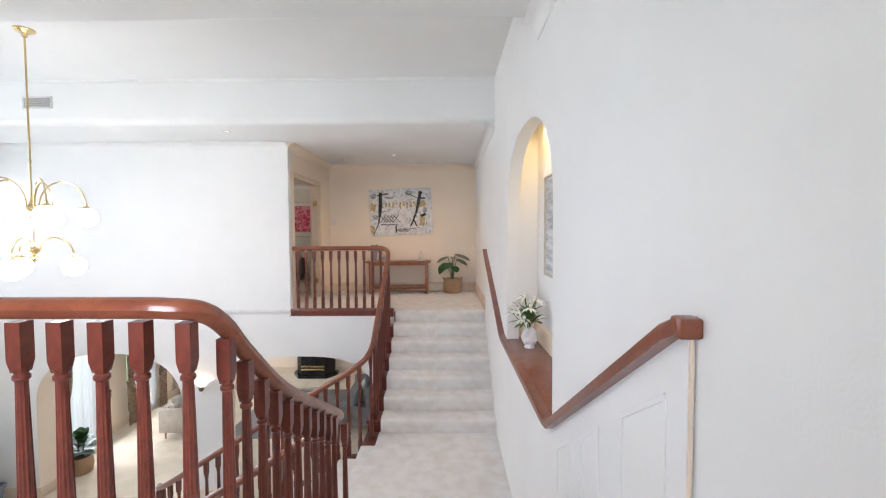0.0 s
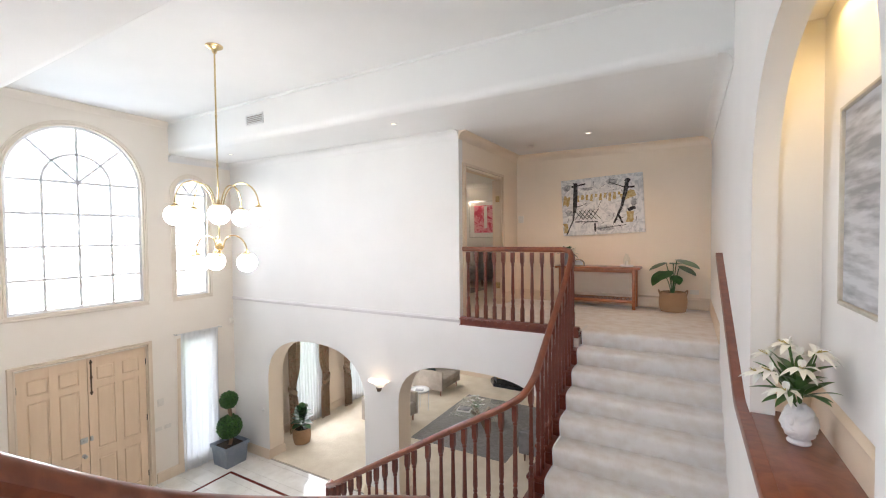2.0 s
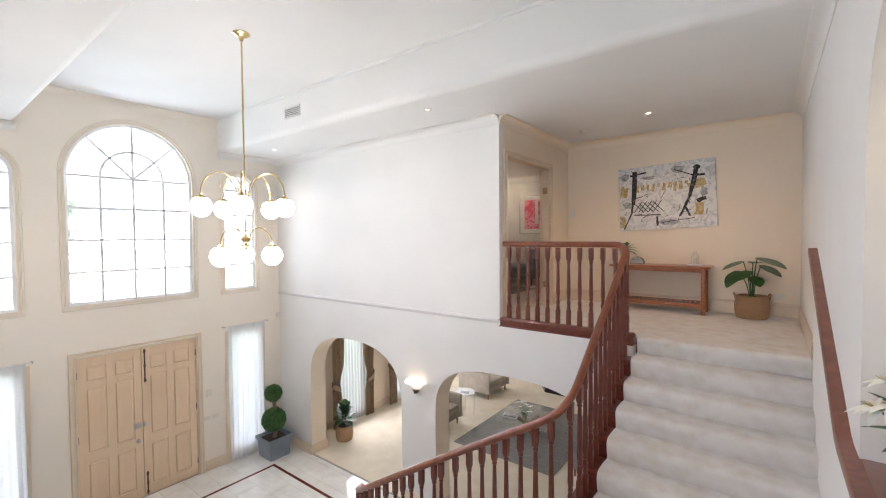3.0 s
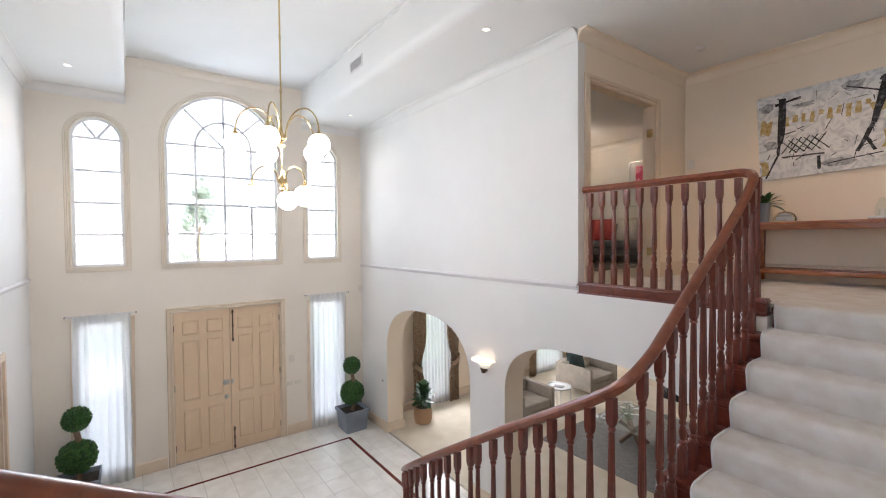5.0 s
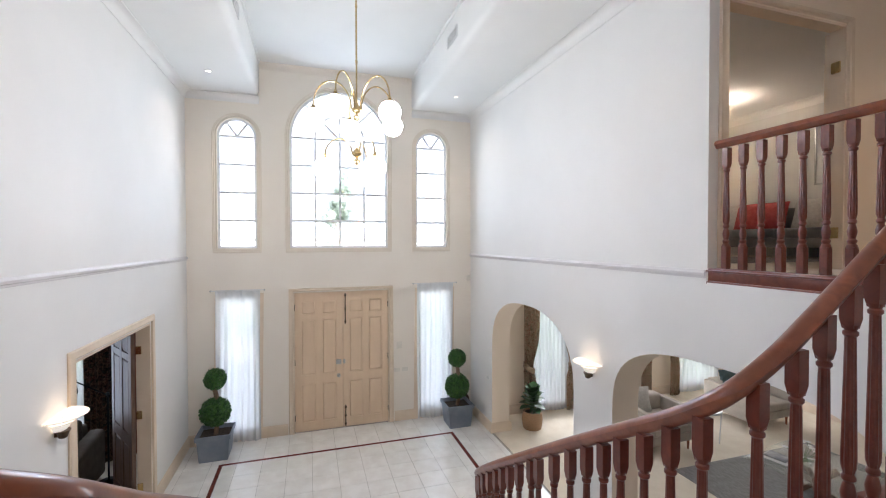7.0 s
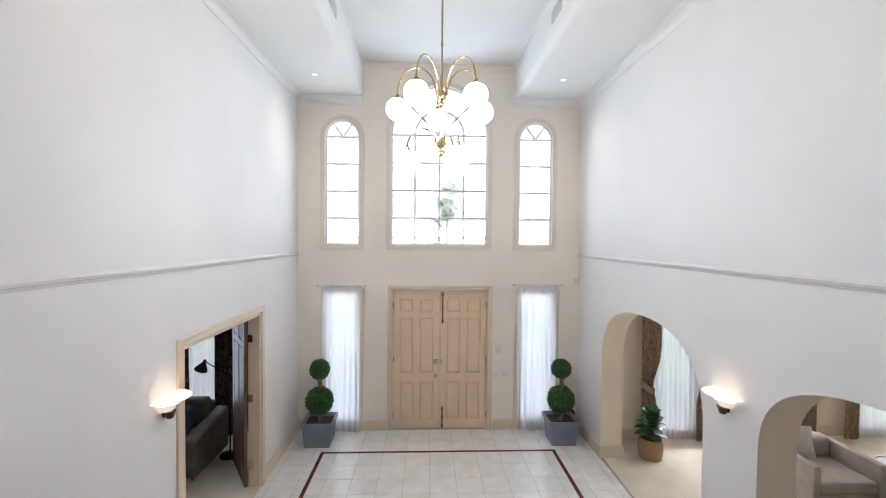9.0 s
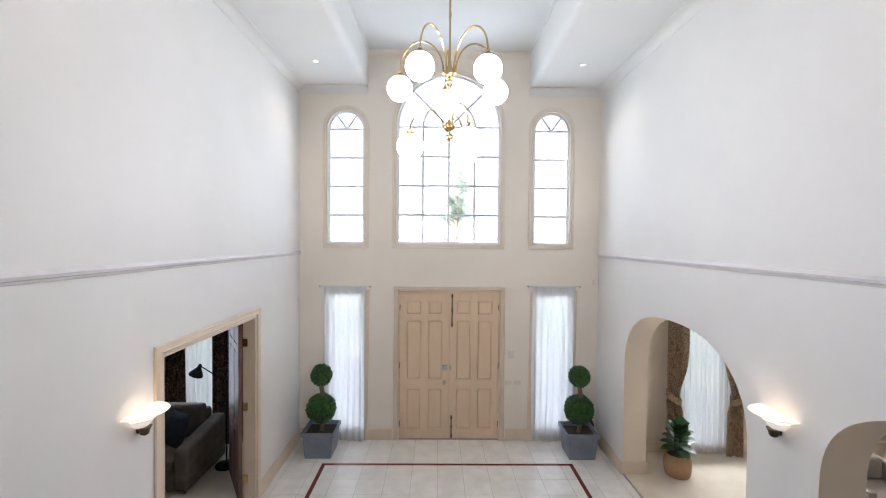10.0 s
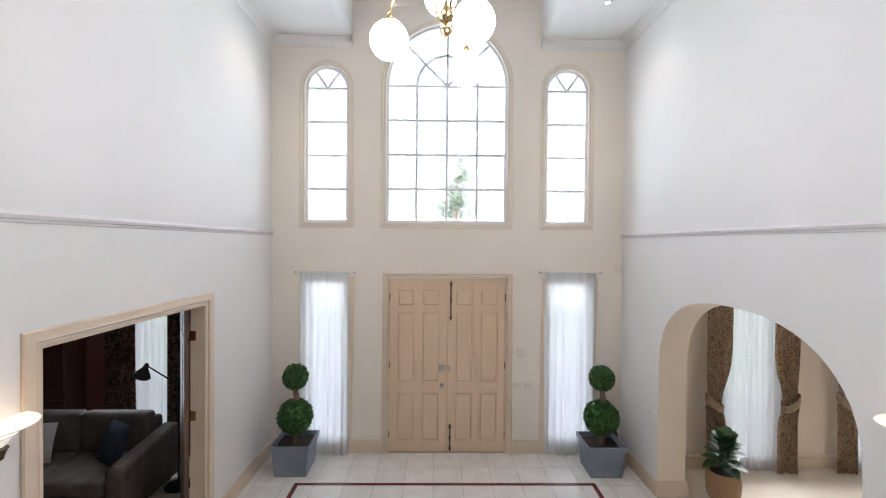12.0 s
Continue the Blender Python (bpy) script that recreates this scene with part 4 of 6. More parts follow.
# ---- windows and doors ----
def window(name, label, y0, y1, z0, spring, columns, rows, radials):
    """Arched window: casing on the wall, white sash, glazing bars, panes."""
    c, r = (y0 + y1) / 2, (y1 - y0) / 2
    ob = tagged(thing(name, label, ""), kind="structure")
    out = arched(y0 - 0.035, y1 + 0.035, z0, spring, r + 0.035, 2, 32)
    path = [(XF + 0.004, y, z) for y, z in out]
    fine = [(-0.040, -0.004), (0.036, -0.004), (0.036, 0.012), (0.026, 0.018), (0.018, 0.010), (0.004, 0.008), (-0.006, 0.016), (-0.016, 0.009), (-0.034, 0.012), (-0.040, 0.006)]
    part("casing", sweep(bmesh.new(), path, fine, up=Vector((1, 0, 0))), M["pale_trim"], ob, "pale cream moulded casing")
    bm = block(XF - 0.004, XF + 0.012, y0 - 0.071, y1 + 0.071, z0 - 0.075, z0 + 0.002, 0.003, 1)
    box(bm, XF - 0.004, XF + 0.018, y0 - 0.071, y1 + 0.071, z0 - 0.030, z0 - 0.018, 0.003, 1)
    box(bm, XF - 0.004, XF + 0.018, y0 - 0.071, y1 + 0.071, z0 - 0.062, z0 - 0.050, 0.003, 1)
    part("sill", bm, M["pale_trim"], ob, "pale cream moulded sill board")
    xs = XF - 0.055
    path = [(xs, y, z) for y, z in arched(y0 + 0.018, y1 - 0.018, z0 + 0.018, spring, r - 0.018, 2, 32)]
    sash = sweep(bmesh.new(), path, [(-0.02, -0.02), (0.02, -0.02), (0.02, 0.02), (-0.02, 0.02)], up=Vector((1, 0, 0)))
    box(sash, xs - 0.018, xs + 0.0185, y0 + 0.002, y1 - 0.002, z0 + 0.001, z0 + 0.04)
    part("window_frame", sash, M["window_white"], ob, "white painted sash", False)
    w = 0.0165
    for i in range(1, columns):
        y = y0 + (y1 - y0) * i / columns
        part("glazing_bar", block(xs - 0.012, xs + 0.014, y - w, y + w, z0 + 0.03, spring, 0.003, 1), M["window_white"], ob)
    for i in range(1, rows + 1):
        z = z0 + (spring - z0) * i / rows
        part("glazing_bar", block(xs - 0.012, xs + 0.015, y0 + 0.02, y1 - 0.02, z - w, z + w, 0.003, 1), M["window_white"], ob)
    for a in radials:
        m = Matrix.Translation((xs, c, spring)) @ Matrix.Rotation(radians(a), 4, "X")
        part("glazing_bar", box(bmesh.new(), -0.012, 0.014, 0.0, r - 0.01, -w, w, 0.003, 1, m), M["window_white"], ob)
    if columns > 1:
        ring = [(xs, c + r * 0.5 * math.cos(t), spring + r * 0.5 * math.sin(t)) for t in [math.pi * i / 24 for i in range(25)]]
        part("glazing_bar", sweep(bmesh.new(), ring, [(-w, -0.012), (w, -0.012), (w, 0.014), (-w, 0.014)], up=Vector((1, 0, 0))), M["window_white"], ob)
    pane = part("pane", slab(arched(y0 + 0.01, y1 - 0.01, z0 + 0.01, spring, r - 0.01, 2, 32), [], along_y, xs - 0.004, xs), M["glass"], ob)
    pane.visible_shadow = False
    return ob


window("window_1", "narrow arched window with white glazing bars", *WIN[0], 1, 4, (55, 125))
window("window_2", "large arched window with a fan light and white glazing bars", *WIN[1], 4, 4, (45, 90, 135))
window("window_3", "narrow arched window with white glazing bars", *WIN[2], 1, 4, (55, 125))


def plain_window(name, label, xw, y0, y1, z0, z1, rows, columns=1, casing=True):
    ob = tagged(thing(name, label, ""), kind="structure")
    xs = xw - 0.12
    bm = bmesh.new()
    for a, b, c, d in ((y0, y1, z0, z0 + 0.045), (y0, y1, z1 - 0.045, z1), (y0, y0 + 0.045, z0, z1), (y1 - 0.045, y1, z0, z1)):
        box(bm, xs - 0.02, xs + 0.02, a, b, c, d)
    part("window_frame", bm, M["window_white"], ob, "white painted sash", False)
    for i in range(1, rows):
        z = z0 + (z1 - z0) * i / rows
        part("glazing_bar", block(xs - 0.012, xs + 0.015, y0 + 0.03, y1 - 0.03, z - 0.012, z + 0.012, 0.003, 1), M["window_white"], ob)
    for i in range(1, columns):
        y = y0 + (y1 - y0) * i / columns
        part("glazing_bar", block(xs - 0.012, xs + 0.014, y - 0.012, y + 0.012, z0 + 0.03, z1 - 0.03, 0.003, 1), M["window_white"], ob)
    pane = part("pane", slab(rect(y0 + 0.01, y1 - 0.01, z0 + 0.01, z1 - 0.01), [], along_y, xs - 0.004, xs), M["glass"], ob)
    pane.visible_shadow = False
    if casing:
        path = [(xw + 0.004, y0 - 0.03, z0 - 0.03), (xw + 0.004, y0 - 0.03, z1 + 0.03), (xw + 0.004, y1 + 0.03, z1 + 0.03), (xw + 0.004, y1 + 0.03, z0 - 0.03)]
        part("casing", sweep(bmesh.new(), path, [(-0.035, -0.004), (0.035, -0.004), (0.035, 0.016), (-0.035, 0.012)], up=Vector((1, 0, 0)), closed=True), M["trim"], ob, "cream casing")
    return ob


plain_window("window_4", "tall sidelight window beside the front door", XF, 2.55, 3.13, 0.22, 2.42, 4)
plain_window("window_5", "tall sidelight window beside the front door", XF, 5.92, 6.53, 0.22, 2.42, 4)
for i, (a, b) in enumerate(((8.05, 8.85), (9.75, 10.55), (11.65, 12.75))):
    plain_window("window_%d" % (6 + i), "living room window behind sheer curtains", XR, a, b, 0.15, 2.3, 3, 1, False)
plain_window("window_9", "study window behind a sheer curtain", XF, 0.15, 0.85, 0.3, 2.3, 3, 1, False)

ARCHI = [(-0.045, -0.004), (0.045, -0.004), (0.045, 0.022), (0.032, 0.03), (0.02, 0.02), (-0.02, 0.016), (-0.036, 0.020), (-0.045, 0.010)]


def door_leaf(parent, wide, high, mat, panels=True, thick=0.042):
    """A six-panel leaf: x across from 0, y through, z up."""
    rails = ((0.0, 0.16), (0.84, 0.99), (1.98, 2.07), (2.31, high)) if panels else ()
    st = 0.105
    bm = bmesh.new()
    for x0, x1 in ((0, st), (wide / 2 - 0.05, wide / 2 + 0.05), (wide - st, wide)):
        box(bm, x0, x1, 0, thick, 0, high, 0.002, 1)
    for z0, z1 in rails:
        z0, z1 = z0 * high / 2.45, z1 * high / 2.45 if z1 != high else high
        box(bm, st - 0.002, wide - st + 0.002, 0.0015, thick - 0.0015, z0, z1)
    leaf = part("door", bm, mat, parent, "", False)
    zs = [(0.16, 0.84), (0.99, 1.98), (2.07, 2.31)]
    for z0, z1 in zs:
        z0, z1 = z0 * high / 2.45, z1 * high / 2.45
        for x0, x1 in ((st, wide / 2 - 0.05), (wide / 2 + 0.05, wide - st)):
            p = block(x0 - 0.004, x1 + 0.004, 0.018, thick - 0.018, z0 - 0.004, z1 + 0.004)
            box(p, x0 + 0.012, x1 - 0.012, 0.004, thick - 0.004, z0 + 0.012, z1 - 0.012, 0.0165, 1)
            part("panel", p, mat, leaf, "", False)
    return leaf


ob = tagged(thing("door_1", "pair of closed cream six-panel front doors with dark bolts and steel locks", ""), kind="structure")
path = [(XF + 0.004, 3.66, 0), (XF + 0.004, 3.66, 2.495), (XF + 0.004, 5.40, 2.495), (XF + 0.004, 5.40, 0)]
part("architrave", sweep(bmesh.new(), path, ARCHI, up=Vector((1, 0, 0))), M["trim"], ob, "cream moulded architrave")
bm = block(XF - 0.2, XF, 3.70, 3.715, 0, 2.45)
box(bm, XF - 0.2, XF, 5.345, 5.36, 0, 2.45)
box(bm, XF - 0.2, XF, 3.715, 5.345, 2.435, 2.45)
part("jamb", bm, M["trim"], ob, "", False)
# Added panel behind both leaves that stops daylight leaking through their gap.
part("light_block", block(XF - 0.085, XF - 0.068, 3.70, 5.36, 0.0, 2.45), M["door"], ob, "", False)
for y0 in (3.718, 4.534):
    leaf = door_leaf(ob, 0.808, 2.43, M["door"])
    leaf.matrix_basis = pose(XF - 0.022, y0, 0.006, 0, 0, 90)
    for z in (0.25, 1.22, 2.18):
        h = part("hinge", block(-0.006, 0.006, -0.012, 0.0, z - 0.05, z + 0.05, 0.003, 1), M["dark_metal"], leaf, "dark hinge")
        h.matrix_basis = Matrix.Translation((0.0 if y0 < 4 else 0.808, 0, 0))
for z0, z1 in ((0.02, 0.40), (1.86, 2.41)):
    bm = block(XF - 0.022, XF - 0.010, 4.565, 4.585, z0, z1, 0.003, 1)
    for z in (z0 + 0.04, (z0 + z1) / 2, z1 - 0.04):
        box(bm, XF - 0.022, XF - 0.002, 4.557, 4.593, z - 0.016, z + 0.016, 0.004, 1)
    part("bolt", bm, M["bronze"], ob, "dark bronze barrel bolt")
bm = block(XF - 0.022, XF + 0.012, 4.41, 4.50, 1.15, 1.23, 0.006)
box(bm, XF - 0.022, XF + 0.012, 4.535, 4.57, 1.155, 1.225, 0.005)
lathe(bm, [(0.018, 0), (0.018, 0.012), (0.008, 0.014)], 12, m=Matrix.Translation((XF + 0.01, 4.455, 1.19)) @ Matrix.Rotation(radians(90), 4, "Y"))
part("lock", bm, M["steel"], ob, "steel deadlock")
part("door_handle", lathe(bmesh.new(), [(0.028, 0), (0.028, 0.006), (0.012, 0.012), (0.012, 0.035), (0.026, 0.045), (0.029, 0.06), (0.022, 0.075), (0.004, 0.08)], 16,
     m=Matrix.Translation((XF - 0.022, 4.455, 0.95)) @ Matrix.Rotation(radians(90), 4, "Y")), M["steel"], ob, "round steel knob")

# doorway to the study, with its open leaf
ob = tagged(thing("door_2", "open dark timber door in a cream framed doorway", ""), kind="structure")
path = [(-5.89, YS + 0.004, 0), (-5.89, YS + 0.004, 2.385), (-3.965, YS + 0.004, 2.385), (-3.965, YS + 0.004, 0)]
part("architrave", sweep(bmesh.new(), path, [(a * 1.3, b * 0.85) for a, b in flip(ARCHI)], up=Vector((0, 1, 0))), M["trim"], ob, "cream moulded architrave")
bm = block(-5.83, -5.805, YS - 0.15, YS, 0, 2.33)
box(bm, -4.055, -4.03, YS - 0.15, YS, 0, 2.33)
box(bm, -5.805, -4.055, YS - 0.15, YS, 2.305, 2.33)
part("jamb", bm, M["trim"], ob, "", False)
leaf = door_leaf(ob, 0.86, 2.29, M["walnut"])
leaf.matrix_basis = pose(-5.80, YS - 0.16, 0.01, 0, 0, 213)
for z in (0.3, 1.2, 2.0):
    part("hinge", block(-5.808, -5.796, YS - 0.15, YS - 0.09, z - 0.05, z + 0.05, 0.003, 1), M["brass"], ob, "brass hinge")

# doorway of the upper hall
ob = tagged(thing("door_3", "doorway with an open cream door and moulded architrave", ""), kind="structure")
path = [(-2.296, 7.11, Z2), (-2.296, 7.11, 5.30), (-2.296, 8.61, 5.30), (-2.296, 8.61, Z2)]
part("architrave", sweep(bmesh.new(), path, ARCHI, up=Vector((1, 0, 0))), M["trim"], ob, "cream moulded architrave")
bm = block(-2.42, -2.30, 7.15, 7.17, Z2, 5.26)
box(bm, -2.42, -2.30, 8.55, 8.57, Z2, 5.26)
box(bm, -2.42, -2.30, 7.17, 8.55, 5.24, 5.26)
part("jamb", bm, M["trim"], ob, "", False)
leaf = door_leaf(ob, 0.70, 2.15, M["trim"])
leaf.matrix_basis = pose(-2.425, 8.565, Z2 + 0.01, 0, 0, 96)
for z in (3.4, 4.9):
    part("hinge", block(-2.40, -2.33, 8.535, 8.55, z - 0.05, z + 0.05, 0.003, 1), M["brass"], ob, "brass hinge")


# ---- curtains ----
def folds(bm, x, y0, y1, z0, z1, amp, count, seed, shape=None, rows=14):
    """A hanging cloth in folds; shape(s) gives (shift, width factor) at height share s."""
    rnd = random.Random(seed)
    n = count * 6
    ph = [rnd.uniform(0, 6.28) for _ in range(3)]
    grid = []
    for j in range(rows + 1):
        s = j / rows
        sh, wf = shape(s) if shape else (0.0, 1.0)
        row = []
        for i in range(n + 1):
            u = i / n
            y = (y0 + y1) / 2 + sh + (u - 0.5) * (y1 - y0) * wf + 0.006 * math.sin(7 * u + 5 * s + ph[0])
            d = amp * (0.75 + 0.25 * math.sin(3 * u * 6.28 + ph[1])) * math.sin(u * count * 6.2832 + 0.5 * math.sin(4 * s + ph[2])) * (0.55 + 0.6 * (1 - s))
            row.append(bm.verts.new((x + d, y, z0 + (z1 - z0) * s + (0.012 * math.sin(9 * u + ph[1]) if j == 0 else 0))))
        grid.append(row)
    for a, b in zip(grid, grid[1:]):
        for i in range(n):
            bm.faces.new((a[i], a[i + 1], b[i + 1], b[i]))
    return bm


def sheer(y0, y1, z1, x, label, seed, count=9, rod=True):
    ob = thing("sheer_curtain", label, "curtain", "sheer curtains")
    part("cloth", folds(bmesh.new(), x, y0, y1, 0.02, z1, 0.022, count, seed), M["sheer"], ob)
    if rod:
        part("rod", tube(bmesh.new(), [(x, y0 - 0.07, z1 - 0.012), (x, y1 + 0.07, z1 - 0.012)], 0.009), M["white_metal"], ob, "thin pale rod")
        for y in (y0 - 0.07, y1 + 0.07):
            part("finial", lathe(bmesh.new(), [(0.004, -0.016), (0.014, -0.006), (0.014, 0.006), (0.004, 0.016)], 10, at=(x, y, z1 - 0.012)), M["steel"], ob)
            part("bracket", block(XF + 0.001, x, y - 0.008, y + 0.008, z1 - 0.02, z1 - 0.006, 0.002, 1), M["steel"], ob)


sheer(2.505, 3.175, 2.54, XF + 0.085, "white sheer curtain on a thin rod beside the front door", 3, 7)
sheer(5.875, 6.575, 2.56, XF + 0.085, "white sheer curtain on a thin rod beside the front door", 4, 7)
for y0, y1, sd in ((8.02, 8.90, 5), (9.72, 10.6, 6), (11.6, 12.8, 7)):
    sheer(y0, y1, 2.6, XR + 0.09, "white sheer curtain at the living room window", sd, 10, False)
sheer(0.10, 0.90, 2.6, XF + 0.09, "white sheer curtain at the study window", 8, 9, False)


def drape(x, y, wide, z1, mat, label, seed, toward, tied=True):
    """A lined drape, gathered by a tie-back at 0.95 m when tied."""
    def shape(s):
        z = s * z1
        if not tied:
            return 0.0, 1.0
        g = math.exp(-((z - 0.93) / (0.34 if z > 0.93 else 0.16)) ** 2)
        low = 0.22 if z < 0.93 else 0.0
        return toward * (0.055 * g + low * 0.12), 1.0 - 0.42 * g - low * (1 - g)
    ob = thing("drape", label, "curtain", "patterned drapes")
    bm = folds(bmesh.new(), x, y - wide / 2, y + wide / 2, 0.02, z1, 0.034, 6, seed, shape, 34)
    bmesh.ops.solidify(bm, geom=bm.faces[:], thickness=0.006)
    part("cloth", bm, mat, ob)
    if tied:
        c = y + toward * 0.055
        ring = [(x + 0.062 * math.cos(t), c + wide * 0.33 * math.sin(t), 0.93 - 0.03 * math.cos(t) + toward * 0.075 * math.sin(t)) for t in [6.2832 * i / 20 for i in range(20)]]
        part("tie_back", sweep(bmesh.new(), ring, [(-0.004, -0.045), (0.004, -0.045), (0.007, 0.04), (-0.004, 0.045)], closed=True), M["tie"], ob, "floral cloth tie-back")
    return ob


for y, sd, tw in ((8.00, 11, -1), (8.88, 12, 1), (9.71, 13, -1), (10.68, 14, 1), (11.5, 15, -1), (12.9, 16, 1)):
    drape(XR + 0.17, y, 0.33, 2.65, M["drape"], "brown floral drape tied back at the living room window", sd, tw)
for y, wide, sd in ((-0.65, 0.28, 23), (0.13, 0.42, 21), (1.0, 0.48, 22)):
    drape(XF + 0.18, y, wide, 2.65, M["dark_drape"], "dark floral drape at the study window", sd, 1, False)


# ---- chandelier ----
CX, CY = -3.89, 4.41
ob = thing("chandelier", "two-tier polished brass chandelier with white opal globes", "chandelier")
part("ceiling_rose", lathe(bmesh.new(), [(0.085, ZT), (0.085, ZT - 0.012), (0.06, ZT - 0.03), (0.028, ZT - 0.045), (0.02, ZT - 0.075), (0.0, ZT - 0.08)], 24, at=(CX, CY, 0)), M["brass"], ob)
bm = lathe(bmesh.new(), [(0.0085, 4.16), (0.0085, ZT - 0.06)], 12, at=(CX, CY, 0))
for z in (5.05, 5.58):
    lathe(bm, [(0.009, z - 0.02), (0.012, z - 0.012), (0.012, z + 0.012), (0.009, z + 0.02)], 12, at=(CX, CY, 0))
part("stem", bm, M["brass"], ob)
for z, tag in ((4.60, "upper"), (4.18, "lower")):
    part("hub", lathe(bmesh.new(), [(0.008, z + 0.11), (0.012, z + 0.085), (0.014, z + 0.06), (0.032, z + 0.02), (0.048, z + 0.005), (0.05, z - 0.012), (0.036, z - 0.03), (0.012, z - 0.045), (0.012, z - 0.055),
                                      (0.03, z - 0.065), (0.034, z - 0.08), (0.026, z - 0.10), (0.010, z - 0.112), (0.006, z - 0.125)], 20, at=(CX, CY, 0)), M["brass"], ob, "turned brass hub")
for z, reach, rise, angles in ((4.60, 0.41, 0.25, (184, 112, 256, 328, 40)), (4.18, 0.31, 0.14, (285, 25, 155))):
    zcap = z if rise > 0.2 else z - 0.08
    for a in angles:
        dx, dy = math.cos(radians(a)), math.sin(radians(a))
        pts = []
        for i in range(25):
            t = i / 24 * math.pi
            r = 0.05 + (reach - 0.05) * (1 - math.cos(t)) / 2
            zz = z + (zcap + 0.03 - z) * (1 - math.cos(t)) / 2 + rise * math.sin(t)
            pts.append((CX + dx * r, CY + dy * r, zz))
        arm = part("arm", tube(bmesh.new(), pts, 0.0075, 8), M["brass"], ob, "curved brass arm")
        gx, gy = CX + dx * reach, CY + dy * reach
        part("gallery", lathe(bmesh.new(), [(0.008, zcap + 0.05), (0.016, zcap + 0.04), (0.014, zcap + 0.028), (0.03, zcap + 0.012), (0.055, zcap), (0.056, zcap - 0.014), (0.05, zcap - 0.016)], 16, at=(gx, gy, 0)), M["brass"], arm, "brass gallery")
        zg = zcap - 0.094
        prof = [(0.102 * math.sin(t), zg - 0.102 * math.cos(t)) for t in [0.05 + (math.pi - 0.45) * i / 14 for i in range(15)]]
        part("globe", lathe(bmesh.new(), prof, 24, at=(gx, gy, 0)), M["globe"], arm, "lit white opal globe")


# ---- wall lights, ceiling lights, vents, switches ----
for y, s, tag in ((YN, -1, ""), (YS, 1, "")):
    ob = thing("wall_sconce", "lit alabaster bowl wall light with a brass bracket", "wall light", "foyer wall lights")
    def half(profile):
        bm = lathe(bmesh.new(), profile, 40, at=(-3.74, y + s * 0.015, 0), caps=False)
        for v in bm.verts:
            if (v.co.y - (y + s * 0.015)) * s < 0:
                v.co.y = y + s * 0.015
        return bm
    part("bowl", half([(0.070, 1.950), (0.115, 1.954), (0.160, 1.965), (0.196, 1.984), (0.192, 1.988), (0.158, 1.971), (0.114, 1.960), (0.070, 1.956)]), M["sconce"], ob, "glowing wide glass saucer")
    part("ring", half([(0.062, 1.916), (0.098, 1.922), (0.112, 1.936), (0.108, 1.939), (0.095, 1.928), (0.062, 1.922)]), M["sconce"], ob, "glowing glass ring")
    part("cup", half([(0.036, 1.862), (0.060, 1.874), (0.076, 1.896), (0.080, 1.915), (0.074, 1.916), (0.070, 1.898), (0.056, 1.880), (0.034, 1.868)]), M["sconce"], ob, "glowing glass cup")
    bm = lathe(bmesh.new(), [(0.010, 1.800), (0.03, 1.812), (0.036, 1.84), (0.05, 1.868)], 14, at=(-3.74, y + s * 0.05, 0))
    box(bm, -3.762, -3.718, y, y + s * 0.03, 1.82, 1.90, 0.004)
    part("bracket", bm, M["bronze"], ob, "dark bronze bracket")
for x, y, z in ((-6.5, 2.62, ZC), (-2.86, 2.62, ZC), (-6.5, 6.33, ZC), (-2.86, 6.2, ZC), (-0.76, 8.11, ZC)):
    ob = thing("downlight", "small recessed ceiling downlight with a white ring", "ceiling light", "downlights", (x, y, z))
    part("ring", lathe(bmesh.new(), [(0.032, -0.001), (0.034, -0.006), (0.05, -0.006), (0.056, 0.0)], 20, caps=False), M["white_metal"], ob)
    part("lens", lathe(bmesh.new(), [(0.001, -0.003), (0.032, -0.003), (0.032, -0.001)], 16), M["bulb"], ob, "lit lens")
ob = thing("smoke_detector", "white round smoke detector on the hall ceiling", "smoke detector", "", (-1.75, 8.5, ZC))
part("cover", lathe(bmesh.new(), [(0.055, 0), (0.055, -0.015), (0.04, -0.035), (0.0, -0.037)], 20), M["white_metal"], ob)
for s, y in ((1, TY1), (-1, TY0)):
    ob = thing("ceiling_vent", "white slatted air vent on the raised ceiling's edge", "vent", "air vents")
    x0, x1, z0, z1 = -5.31, -4.92, 5.965, 6.125
    bm = bmesh.new()
    for a, b, c, d in ((x0, x1, z0, z0 + 0.018), (x0, x1, z1 - 0.018, z1), (x0, x0 + 0.018, z0, z1), (x1 - 0.018, x1, z0, z1)):
        box(bm, a, b, y - s * 0.012, y + s * 0.002, c, d)
    part("surround", bm, M["white_metal"], ob, "", False)
    part("backing", block(x0, x1, y - s * 0.003, y - s * 0.001, z0, z1), M["grout"], ob)
    for i in range(5):
        z = z0 + 0.032 + i * 0.026
        part("slat", box(bmesh.new(), x0 + 0.01, x1 - 0.01, -0.012, 0.012, -0.002, 0.002, m=Matrix.Translation((0, y - s * 0.008, z)) @ Matrix.Rotation(radians(40 * s), 4, "X")), M["white_metal"], ob)
